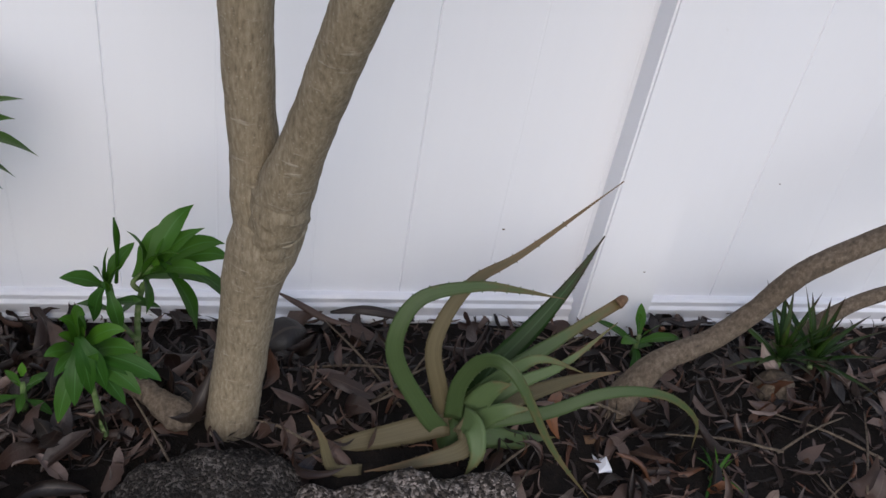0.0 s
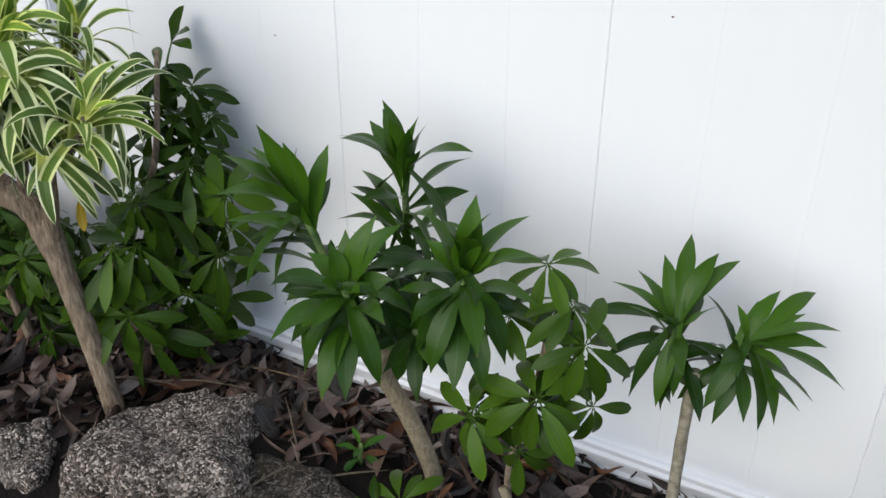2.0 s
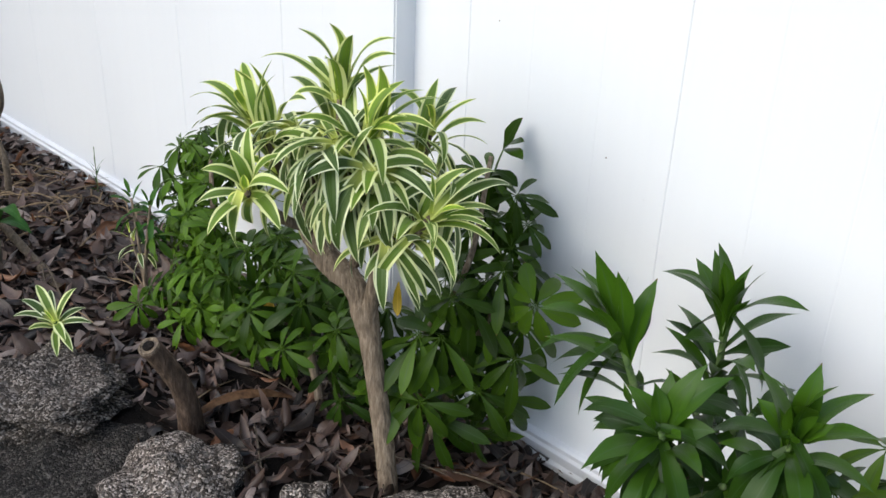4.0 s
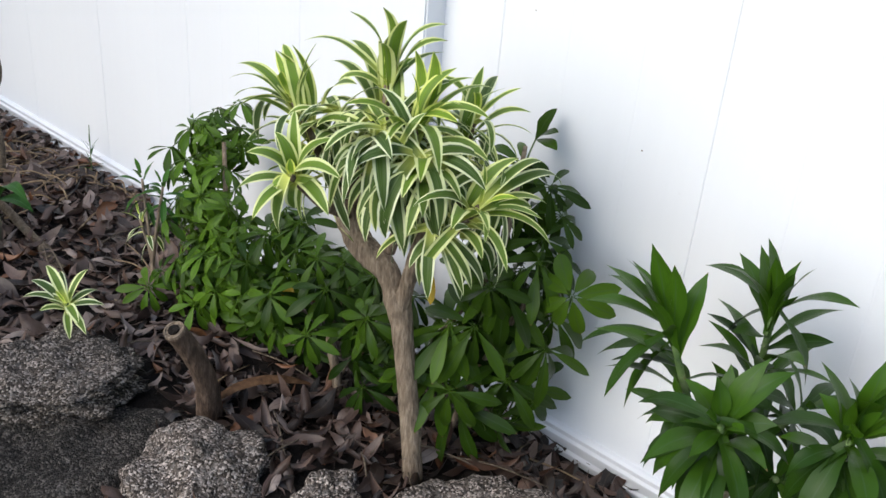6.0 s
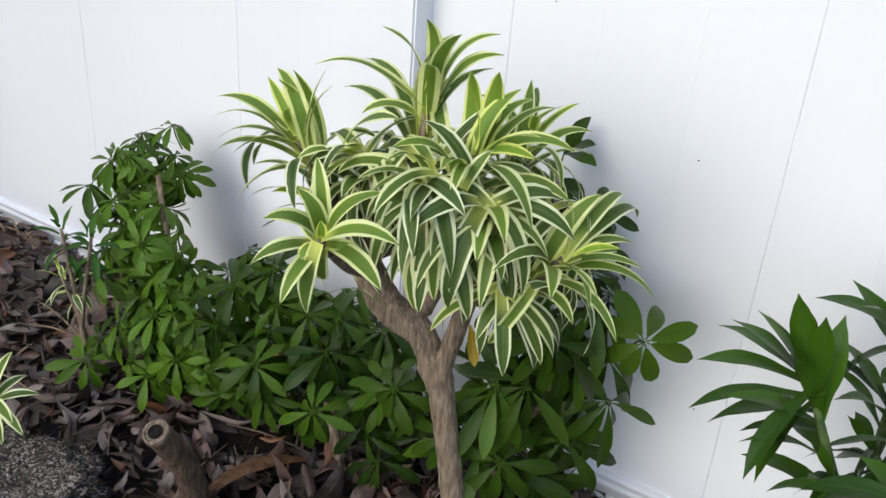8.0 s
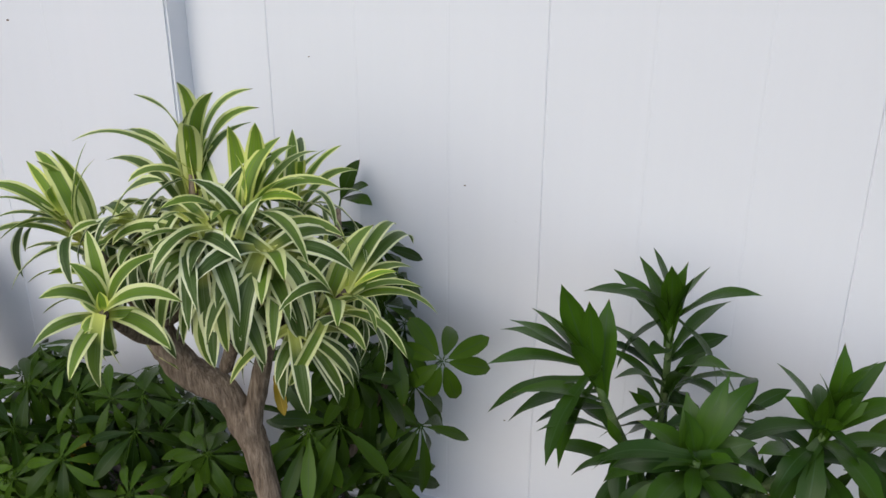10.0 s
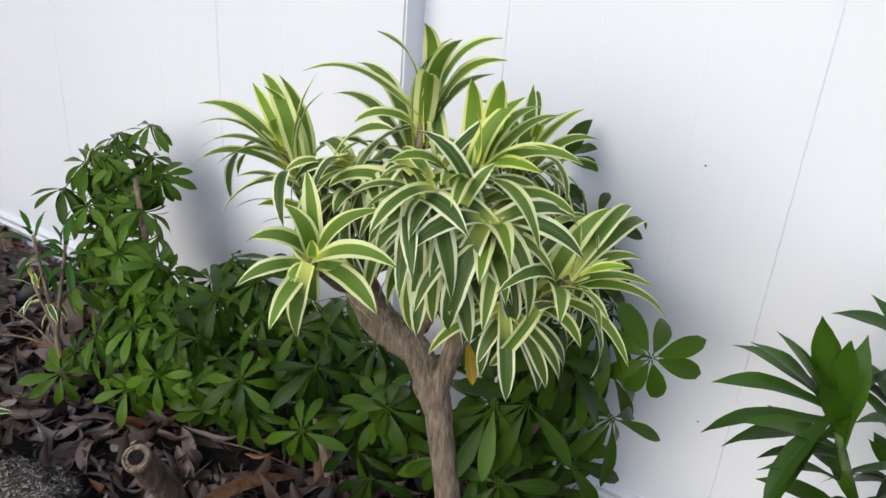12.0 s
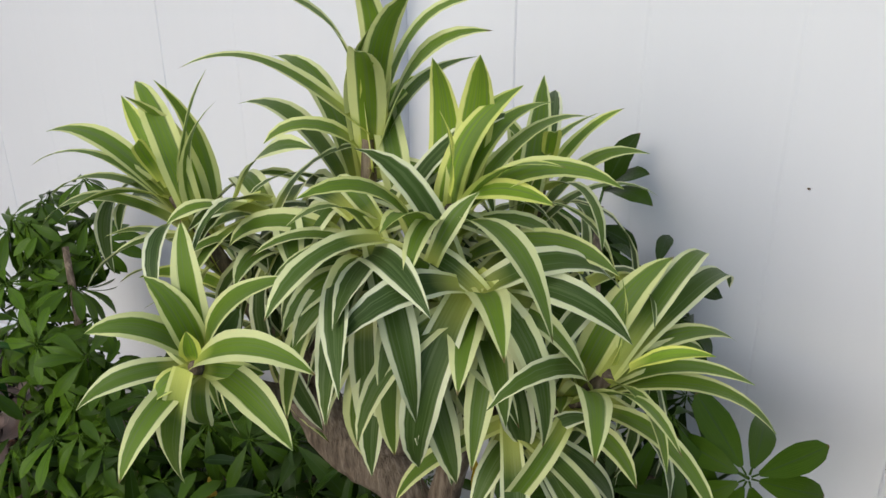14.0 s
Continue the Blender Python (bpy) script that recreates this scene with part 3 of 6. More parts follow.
def build_fence():
    fence = thing("fence", (-0.8, 0, 0.05), "tall white vinyl privacy fence with grooved planks and square posts", "fence")
    for px in POSTS:
        post = box_part("post", (px - PW / 2, -0.054, -0.1), (px + PW / 2, 0.073, FENCE_TOP + 0.06), M_VINYL, fence, 0.004)
        box_part("cap", (px - PW / 2 - 0.008, -0.062, FENCE_TOP + 0.062), (px + PW / 2 + 0.008, 0.081, FENCE_TOP + 0.085), M_VINYL, post, 0.006)
    for a, b2 in zip(POSTS, POSTS[1:]):
        x0, x1 = a + PW / 2 - 0.004, b2 - PW / 2 + 0.004
        grid0 = b2 - 0.3765
        if b2 > 2:
            grid0 = 0.578
        v, f = rail_mesh(x0, x1, -0.06, RAIL_TOP, True)
        mesh_part("bottom_rail", v, f, M_VINYL, fence, (x0, 0, 0), smooth=False)
        v, f = rail_mesh(x0, x1, FENCE_TOP - 0.09, FENCE_TOP, False)
        mesh_part("top_rail", v, f, M_VINYL, fence, (x0, 0, FENCE_TOP), smooth=False)
        edges = [x0]
        k = math.ceil((x0 + 0.02 - grid0) / BOARD)
        while grid0 + k * BOARD < x1 - 0.02:
            edges.append(grid0 + k * BOARD)
            k += 1
        edges.append(x1)
        for e0, e1 in zip(edges, edges[1:]):
            v, f = board_mesh(e0, e1, grid0)
            mesh_part("plank", v, f, M_VINYL, fence, (e0, 0, RAIL_TOP), smooth=False)


build_fence()


def unseen_west_wall():
    """An unseen plain wall past the bed's end, added to dim and tint the fence there."""
    ob = box_part("added_wall_west", (-5.5, -4.2, -0.1), (-5.25, -0.10, 2.9), M_RENDER, None, 0.01)
    tagged(ob, "unseen pinkish wall added past the bed's end to shade the fence", "wall", kind="structure")


unseen_west_wall()


def fence_marks():
    fence = bpy.data.objects["fence"]
    for x, z, r in ((0.160, 0.247, 0.0022), (-1.496, 0.724, 0.0016), (-1.757, 0.909, 0.0014), (-2.34, 0.93, 0.0024), (-0.83, 0.86, 0.0016), (0.405, 0.205, 0.0015), (0.62, 0.36, 0.0012), (-1.42, 0.30, 0.0016)):
        front = -0.054 if 0.313 < x < 0.44 else 0.0
        bm = bmesh.new()
        bmesh.ops.create_icosphere(bm, subdivisions=1, radius=1)
        bmesh.ops.scale(bm, verts=bm.verts, vec=(r * 1.4, 0.0008, r * 0.8))
        bmesh.ops.translate(bm, verts=bm.verts, vec=(x, front - 0.0004, z))
        part("dirt_mark", bm, M_DEADTIP, fence, (x, front, z))


fence_marks()


# ---- edging stones ----
STONES = []


def stone(center, size, turn, seed, mat, label, layers=0.0, sub=5):
    """A broken block: a solid cut by tilted planes, its edges worn, its faces pitted."""
    STONES.append((center[0], center[1], max(size[0], size[1]) * 0.5, center[2] + size[2] * 0.5))
    rs = random.Random(seed * 17)
    bm = bmesh.new()
    bmesh.ops.create_icosphere(bm, subdivisions=sub, radius=1)
    rot = Matrix.Rotation(radians(turn), 3, "Z")
    off = Vector((seed * 7.3, seed * 3.1, seed * 1.7))
    hx, hy, hz = (s / 2 for s in size)
    cuts = []
    for ax in ((1, 0, 0), (-1, 0, 0), (0, 1, 0), (0, -1, 0), (0, 0, 1), (0, 0, -1)):
        lean = 0.12 if ax[2] else 0.30
        cuts.append(((Vector(ax) + Vector([rs.uniform(-lean, lean) for _ in range(3)])).normalized(), rs.uniform(0.86, 1.0)))
    for _ in range(7):
        d = Vector((rs.uniform(-1, 1), rs.uniform(-1, 1), rs.uniform(-0.4, 0.9))).normalized()
        cuts.append((d, rs.uniform(0.95, 1.2)))
    for v in bm.verts:
        p = v.co.copy()
        inv = sum(max(0.0, p.dot(d) / w) ** 14 for d, w in cuts) ** (1 / 14)
        q = p / max(0.4, inv)
        q *= 1 + 0.10 * noise.noise(q * 1.7 + off) + 0.07 * noise.noise(q * 3.7 + off)
        if layers:
            st = 1 + layers * noise.noise(Vector((q.x * 1.2, q.y * 1.2, q.z * 6.0)) + off)
            q = Vector((q.x * st, q.y * st, q.z))
        q = Vector((q.x * hx, q.y * hy, q.z * hz))
        s = q * 26 + off
        q += v.normal * (0.017 * noise.noise(s * 0.5) + 0.011 * noise.noise(s * 1.3) + 0.006 * noise.noise(s * 3.1) + 0.0025 * noise.noise(s * 6.5))
        v.co = rot @ q + Vector(center)
    for f in bm.faces:
        f.smooth = True
    ob = part("edging_stone", bm, mat, None, (center[0], center[1], center[2] - hz))
    return tagged(ob, label, "stone", "stones edging the bed")


GREY = "rough grey shelly edging stone beside the leaf mulch"
DARK = "dark weathered edging stone lying in the bed edge"
stone((-1.46, -0.395, 0.090), (0.33, 0.30, 0.20), 24, 1, M_STONE, GREY)
stone((-1.895, -0.655, 0.105), (0.26, 0.24, 0.19), 32, 2, M_STONE, "pale rough shelly edging stone beside the cut stump")
stone((-1.69, -0.525, 0.085), (0.12, 0.17, 0.15), 10, 3, M_STONE, "small rough shelly stone between larger ones")
stone((-1.14, -0.45, 0.08), (0.40, 0.30, 0.17), 8, 4, M_STONE_BROWN, "rough brown shelly edging stone beside the leaf mulch")
stone((-0.79, -0.455, 0.085), (0.37, 0.30, 0.15), -8, 5, M_STONE_BROWN, "weathered mossy edging stone under the slender dracaena")
stone((-0.305, -0.475, 0.095), (0.24, 0.25, 0.17), 5, 6, M_STONE_DARK, DARK)
stone((-0.045, -0.515, 0.095), (0.34, 0.24, 0.15), 2, 7, M_STONE_LAYER, "rough shelly edging stone in front of the aloe")
stone((-2.29, -0.74, 0.158), (0.30, 0.23, 0.105), 40, 8, M_STONE_LAYER, "flat layered grey edging stone on a darker slab", 0.34)
stone((-2.15, -0.80, 0.080), (0.46, 0.38, 0.13), 35, 9, M_STONE_DARK, "dark damp slab lying under paler stones")
stone((-1.62, -0.64, 0.04), (0.30, 0.22, 0.12), 20, 10, M_STONE_DARK, DARK)
stone((0.36, -0.62, 0.05), (0.30, 0.24, 0.14), -6, 11, M_STONE_DARK, DARK)


# ---- variegated dracaena tree ----
def song_tree():
    base = (-1.637, -0.366, 0.10)
    tree = thing("variegated_dracaena", base, "small dracaena tree with yellow-edged striped leaves on a bare leaning trunk", "tree")
    tube_part("trunk", [(-1.630, -0.366, 0.06, 0.021), (-1.640, -0.366, 0.14, 0.0185), (-1.652, -0.366, 0.22, 0.0178), (-1.668, -0.367, 0.32, 0.0178), (-1.684, -0.369, 0.41, 0.0185), (-1.692, -0.369, 0.45, 0.0185), (-1.700, -0.37, 0.485, 0.012)],
              M_BARK, tree, segs=18, rough=0.10)
    tube_part("limb", [(-1.682, -0.369, 0.40, 0.012), (-1.697, -0.369, 0.455, 0.0215), (-1.722, -0.372, 0.51, 0.0205), (-1.765, -0.39, 0.553, 0.023), (-1.792, -0.40, 0.585, 0.022), (-1.80, -0.405, 0.63, 0.020), (-1.79, -0.40, 0.68, 0.015)],
              M_BARK, tree, segs=22, rough=0.24)
    tube_part("limb", [(-1.690, -0.369, 0.42, 0.009), (-1.690, -0.369, 0.47, 0.014), (-1.675, -0.371, 0.53, 0.0135), (-1.655, -0.375, 0.60, 0.012), (-1.635, -0.38, 0.66, 0.011)], M_BARK, tree, segs=12, rough=0.1)
    left, right = (-1.795, -0.405, 0.63), (-1.64, -0.378, 0.65)
    # the star that faces the path
    crown_shoot(tree, (-1.79, -0.405, 0.61), (-1.757, -0.555, 0.727), (0.42, -0.72, 0.55),
               [(-1.791, -0.522, 0.816), (-1.646, -0.556, 0.762), (-1.666, -0.561, 0.700), (-1.767, -0.570, 0.633), (-1.756, -0.629, 0.679), (-1.818, -0.611, 0.700), (-1.801, -0.604, 0.764), (-1.790, -0.560, 0.790), (-1.690, -0.520, 0.800)],
               0.03, 6, 0.06, (12, 50), (0.1, 0.4), 0.0225, 0.115, 0.26, 6, 0.18)
    # the fan on the far limb
    crown_shoot(tree, left, (-1.868, -0.462, 0.795), (-0.45, -0.22, 0.86),
               [(-1.985, -0.485, 0.831), (-1.961, -0.518, 0.818), (-1.966, -0.505, 0.785), (-1.976, -0.511, 0.759), (-1.925, -0.490, 0.755), (-1.922, -0.440, 0.872), (-1.890, -0.448, 0.880), (-1.832, -0.440, 0.872), (-1.885, -0.480, 0.876), (-1.955, -0.465, 0.702)],
               0.10, 12, 0.12, (10, 75), (0.2, 1.2), 0.0225, 0.14, 0.40, 5, 0.12)
    # the top crown
    crown_shoot(tree, (-1.79, -0.40, 0.67), (-1.722, -0.400, 0.852), (0.12, -0.04, 1),
               [(-1.845, -0.461, 0.899), (-1.830, -0.380, 0.892), (-1.755, -0.450, 0.962), (-1.710, -0.428, 0.975), (-1.668, -0.420, 0.965), (-1.661, -0.342, 0.950), (-1.648, -0.352, 0.930), (-1.838, -0.414, 0.861), (-1.680, -0.462, 0.935), (-1.694, -0.395, 0.955), (-1.670, -0.335, 0.905)],
               0.08, 7, 0.115, (10, 65), (0.4, 1.4), 0.024, 0.145, 0.26)
    # the bright crown beside it
    crown_shoot(tree, (-1.78, -0.40, 0.66), (-1.640, -0.415, 0.822), (0.28, -0.12, 0.95),
               [(-1.520, -0.492, 0.795), (-1.530, -0.382, 0.850), (-1.695, -0.510, 0.850), (-1.627, -0.513, 0.845), (-1.531, -0.374, 0.783), (-1.610, -0.330, 0.880), (-1.590, -0.300, 0.863), (-1.622, -0.410, 0.930), (-1.660, -0.408, 0.922), (-1.615, -0.365, 0.900), (-1.556, -0.413, 0.869)],
               0.09, 9, 0.12, (8, 65), (0.4, 1.6), 0.0240, 0.15, 0.36, 6, 0.30)
    # the outer crown over the path's far side
    crown_shoot(tree, right, (-1.520, -0.400, 0.722), (0.62, -0.08, 0.76),
               [(-1.496, -0.230, 0.719), (-1.416, -0.356, 0.687), (-1.423, -0.443, 0.669), (-1.445, -0.466, 0.729), (-1.486, -0.498, 0.727), (-1.510, -0.330, 0.785), (-1.505, -0.269, 0.762), (-1.464, -0.304, 0.717), (-1.435, -0.357, 0.721), (-1.539, -0.437, 0.705), (-1.486, -0.422, 0.655)],
               0.09, 10, 0.13, (8, 70), (0.4, 1.8), 0.022, 0.14, 0.38, 5, 0.12)
    # the low hanging tuft
    crown_shoot(tree, right, (-1.583, -0.418, 0.668), (0.20, -0.55, 0.45),
               [(-1.550, -0.462, 0.575), (-1.539, -0.398, 0.554), (-1.647, -0.480, 0.609), (-1.524, -0.366, 0.570), (-1.590, -0.465, 0.612), (-1.510, -0.410, 0.590)],
               0.03, 6, 0.11, (60, 100), (1.6, 3.0), 0.0195, 0.12, 0.30, 1, scatter=0.022, fill_fresh=0.1)
    # the hanging leaves in the middle
    crown_shoot(tree, left, (-1.690, -0.440, 0.800), (0.05, -0.40, 0.90),
               [(-1.608, -0.506, 0.712), (-1.646, -0.551, 0.722), (-1.698, -0.520, 0.745), (-1.710, -0.517, 0.750), (-1.721, -0.512, 0.785), (-1.701, -0.515, 0.831), (-1.660, -0.530, 0.780), (-1.750, -0.500, 0.790)],
               0.07, 34, 0.118, (30, 100), (0.8, 2.4), 0.0245, 0.14, 0.48, 1, scatter=0.03, fill_fresh=0.35)
    crown_shoot(tree, right, (-1.615, -0.425, 0.775), (0.30, -0.45, 0.82),
               [(-1.547, -0.500, 0.776), (-1.556, -0.480, 0.713), (-1.542, -0.451, 0.700), (-1.580, -0.500, 0.740), (-1.618, -0.490, 0.660), (-1.520, -0.440, 0.740)],
               0.06, 34, 0.118, (30, 100), (0.8, 2.4), 0.0245, 0.14, 0.48, 1, scatter=0.03, fill_fresh=0.35)
    crown_shoot(tree, (-1.72, -0.375, 0.56), (-1.670, -0.425, 0.735), (0.0, -0.50, 0.70),
               [(-1.675, -0.471, 0.624), (-1.636, -0.493, 0.664), (-1.661, -0.489, 0.660), (-1.700, -0.490, 0.660), (-1.60, -0.47, 0.640)],
               0.05, 24, 0.115, (40, 105), (1.2, 2.8), 0.0240, 0.13, 0.44, 1, scatter=0.022, fill_fresh=0.35)
    crown_shoot(tree, left, (-1.790, -0.440, 0.790), (-0.20, -0.30, 0.90),
               [(-1.790, -0.497, 0.800), (-1.770, -0.500, 0.760), (-1.820, -0.500, 0.770), (-1.840, -0.470, 0.730)],
               0.07, 24, 0.115, (30, 100), (0.8, 2.4), 0.0245, 0.135, 0.48, 1, scatter=0.022, fill_fresh=0.35)
    # crowns on the fence side and inside
    crown_shoot(tree, (-1.78, -0.395, 0.66), (-1.640, -0.285, 0.795), (0.20, 0.22, 0.95),
               [(-1.660, -0.250, 0.872), (-1.610, -0.250, 0.850), (-1.575, -0.225, 0.815), (-1.560, -0.235, 0.785), (-1.70, -0.24, 0.83)], 0.08, 14, 0.13, (10, 85), (0.3, 1.8), 0.021)
    crown_shoot(tree, left, (-1.845, -0.42, 0.690), (-0.80, -0.05, 0.55), [(-1.95, -0.465, 0.695), (-1.93, -0.470, 0.655), (-1.91, -0.40, 0.73), (-1.907, -0.477, 0.688)], 0.06, 10, 0.12, (15, 90), (0.8, 2.2), 0.0205)
    crown_shoot(tree, (-1.66, -0.374, 0.60), (-1.650, -0.31, 0.735), (0.30, 0.50, 0.70), [], 0.06, 20, 0.13, (35, 105), (0.8, 2.4), 0.0205, scatter=0.02, fill_fresh=0.2)
    crown_shoot(tree, left, (-1.780, -0.36, 0.765), (-0.35, 0.25, 0.88), [], 0.06, 18, 0.13, (35, 105), (0.8, 2.4), 0.0205, scatter=0.02, fill_fresh=0.2)
    crown_shoot(tree, right, (-1.565, -0.33, 0.735), (0.55, 0.25, 0.78), [], 0.06, 20, 0.13, (35, 105), (0.8, 2.4), 0.0205, scatter=0.02, fill_fresh=0.2)
    crown_shoot(tree, left, (-1.690, -0.345, 0.785), (0.10, 0.10, 0.98), [], 0.06, 18, 0.13, (35, 105), (0.8, 2.4), 0.0205, scatter=0.02, fill_fresh=0.2)


song_tree()


# ---- green dracaenas ----
def green_bush():
    tree = thing("green_dracaena", (-1.045, -0.262, 0.12), "bushy green dracaena with glossy pointed leaves on a bent tan trunk", "shrub")
    tube_part("trunk", [(-1.040, -0.258, 0.08, 0.017), (-1.050, -0.262, 0.16, 0.0145), (-1.078, -0.275, 0.26, 0.0138), (-1.106, -0.30, 0.355, 0.0142), (-1.104, -0.318, 0.41, 0.0165), (-1.09, -0.31, 0.45, 0.012)],
              M_BARK_TAN, tree, segs=14, rough=0.08)
    fork = (-1.097, -0.315, 0.43)
    look_of = dict(mat=M_DRACAENA, profile=BLADE, bark=M_GREENSTEM, thick=0.009, hook=0.2)
    # the tall head by the fence
    crown_shoot(tree, fork, (-1.145, -0.172, 0.625), (-0.02, 0.02, 1),
                [(-1.178, -0.173, 0.736), (-1.103, -0.173, 0.720), (-1.133, -0.150, 0.712), (-1.199, -0.140, 0.706), (-1.210, -0.242, 0.702), (-1.271, -0.151, 0.646), (-1.034, -0.172, 0.688), (-1.085, -0.109, 0.583),
                 (-1.032, -0.190, 0.574), (-1.071, -0.103, 0.641), (-1.236, -0.120, 0.672), (-1.230, -0.189, 0.583), (-1.248, -0.130, 0.590), (-1.104, -0.262, 0.600), (-1.204, -0.264, 0.582), (-1.150, -0.205, 0.728),
                 (-1.120, -0.200, 0.715), (-1.075, -0.168, 0.536), (-1.060, -0.240, 0.610), (-1.215, -0.160, 0.535)],
                0.17, 8, 0.10, (20, 80), (0.1, 0.7), 0.029, 0.125, 0.13, 4, 0.06, fill_curl=0.5, **look_of)
    # the leaning head towards the variegated tree
    crown_shoot(tree, fork, (-1.226, -0.318, 0.622), (-0.42, -0.06, 0.90),
                [(-1.264, -0.345, 0.748), (-1.231, -0.335, 0.726), (-1.308, -0.308, 0.691), (-1.326, -0.348, 0.691), (-1.352, -0.293, 0.644), (-1.356, -0.338, 0.616), (-1.311, -0.375, 0.605), (-1.353, -0.340, 0.545),
                 (-1.328, -0.331, 0.530), (-1.277, -0.390, 0.565), (-1.259, -0.407, 0.530), (-1.253, -0.355, 0.490), (-1.243, -0.380, 0.690), (-1.290, -0.360, 0.720), (-1.196, -0.400, 0.560), (-1.300, -0.260, 0.560),
                 (-1.220, -0.250, 0.690), (-1.285, -0.300, 0.480)],
                0.17, 8, 0.10, (15, 80), (0.1, 0.7), 0.029, 0.13, 0.12, 4, 0.20, fill_curl=0.5, **look_of)
    # the two low heads over the path
    crown_shoot(tree, fork, (-1.082, -0.425, 0.592), (0.12, -0.52, 0.82),
                [(-1.186, -0.417, 0.532), (-1.177, -0.425, 0.475), (-1.122, -0.470, 0.477), (-1.002, -0.461, 0.592), (-1.029, -0.372, 0.677), (-1.194, -0.433, 0.570), (-1.154, -0.429, 0.470), (-1.100, -0.450, 0.455),
                 (-1.075, -0.500, 0.475), (-1.045, -0.490, 0.480), (-1.016, -0.455, 0.490), (-1.105, -0.384, 0.655), (-1.155, -0.400, 0.615), (-1.060, -0.380, 0.685), (-1.000, -0.400, 0.570), (-1.130, -0.520, 0.560)],
                0.06, 10, 0.085, (15, 85), (0.2, 1.4), 0.030, 0.12, 0.24, 5, 0.14, fill_curl=0.8, **look_of)
    crown_shoot(tree, fork, (-0.950, -0.358, 0.615), (0.25, -0.30, 0.90),
                [(-1.012, -0.350, 0.692), (-0.912, -0.368, 0.723), (-0.893, -0.300, 0.690), (-0.924, -0.434, 0.500), (-0.964, -0.420, 0.505), (-0.997, -0.393, 0.502), (-1.052, -0.372, 0.581), (-0.872, -0.400, 0.540),
                 (-0.858, -0.350, 0.670), (-0.845, -0.370, 0.615), (-0.919, -0.395, 0.700), (-0.969, -0.380, 0.705), (-1.020, -0.400, 0.600), (-0.845, -0.330, 0.554), (-0.900, -0.400, 0.487), (-0.945, -0.340, 0.725), (-0.885, -0.450, 0.580)],
                0.07, 10, 0.085, (15, 85), (0.2, 1.4), 0.030, 0.12, 0.22, 5, 0.12, fill_curl=0.8, **look_of)
    # leaves inside the bush
    for hub, axis, count in (((-1.04, -0.27, 0.565), (0.45, 0.1, 0.85), 16), ((-1.17, -0.33, 0.51), (-0.60, -0.4, 0.5), 14), ((-1.14, -0.24, 0.51), (-0.6, 0.2, 0.5), 16), ((-1.02, -0.36, 0.51), (0.3, -0.5, 0.4), 14)):
        crown_shoot(tree, fork, hub, axis, [], 0.07, count, 0.10, (25, 105), (0.4, 1.4), 0.0255, fill_fresh=0.3, fill_curl=0.7, **look_of)


green_bush()


def slender_dracaena():
    tree = thing("slender_dracaena", (-0.672, -0.275, 0.13), "slender green dracaena with two leafy heads on a thin ringed cane", "shrub")
    tube_part("cane", [(-0.668, -0.278, 0.09, 0.0095), (-0.674, -0.268, 0.18, 0.0085), (-0.679, -0.25, 0.29, 0.0085), (-0.684, -0.225, 0.40, 0.008), (-0.684, -0.210, 0.47, 0.009)], M_CANE, tree, segs=12, rough=0.08)
    top = (-0.684, -0.210, 0.46)
    look_of = dict(mat=M_DRACAENA, profile=BLADE, bark=M_GREENSTEM, thick=0.006, hook=0.2)
    crown_shoot(tree, top, (-0.715, -0.205, 0.520), (-0.10, -0.10, 0.98),
                [(-0.741, -0.095, 0.602), (-0.696, -0.125, 0.601), (-0.672, -0.095, 0.580), (-0.791, -0.160, 0.565), (-0.805, -0.225, 0.580), (-0.835, -0.240, 0.528), (-0.751, -0.275, 0.446), (-0.717, -0.265, 0.436), (-0.700, -0.250, 0.448), (-0.763, -0.140, 0.587), (-0.770, -0.260, 0.575)],
                0.07, 14, 0.09, (35, 120), (0.2, 1.1), 0.0235, 0.115, 0.15, 4, 0.18, fill_curl=0.8, **look_of)
    crown_shoot(tree, top, (-0.635, -0.185, 0.510), (0.55, 0.0, 0.83),
                [(-0.613, -0.110, 0.560), (-0.574, -0.137, 0.553), (-0.572, -0.080, 0.552), (-0.529, -0.137, 0.541), (-0.539, -0.153, 0.522), (-0.506, -0.200, 0.500), (-0.537, -0.200, 0.468), (-0.549, -0.215, 0.460), (-0.574, -0.232, 0.440), (-0.591, -0.240, 0.430), (-0.645, -0.256, 0.430), (-0.660, -0.250, 0.445)],
                0.06, 14, 0.09, (35, 125), (0.2, 1.1), 0.0235, 0.11, 0.16, 4, 0.16, fill_curl=0.8, **look_of)


slender_dracaena()


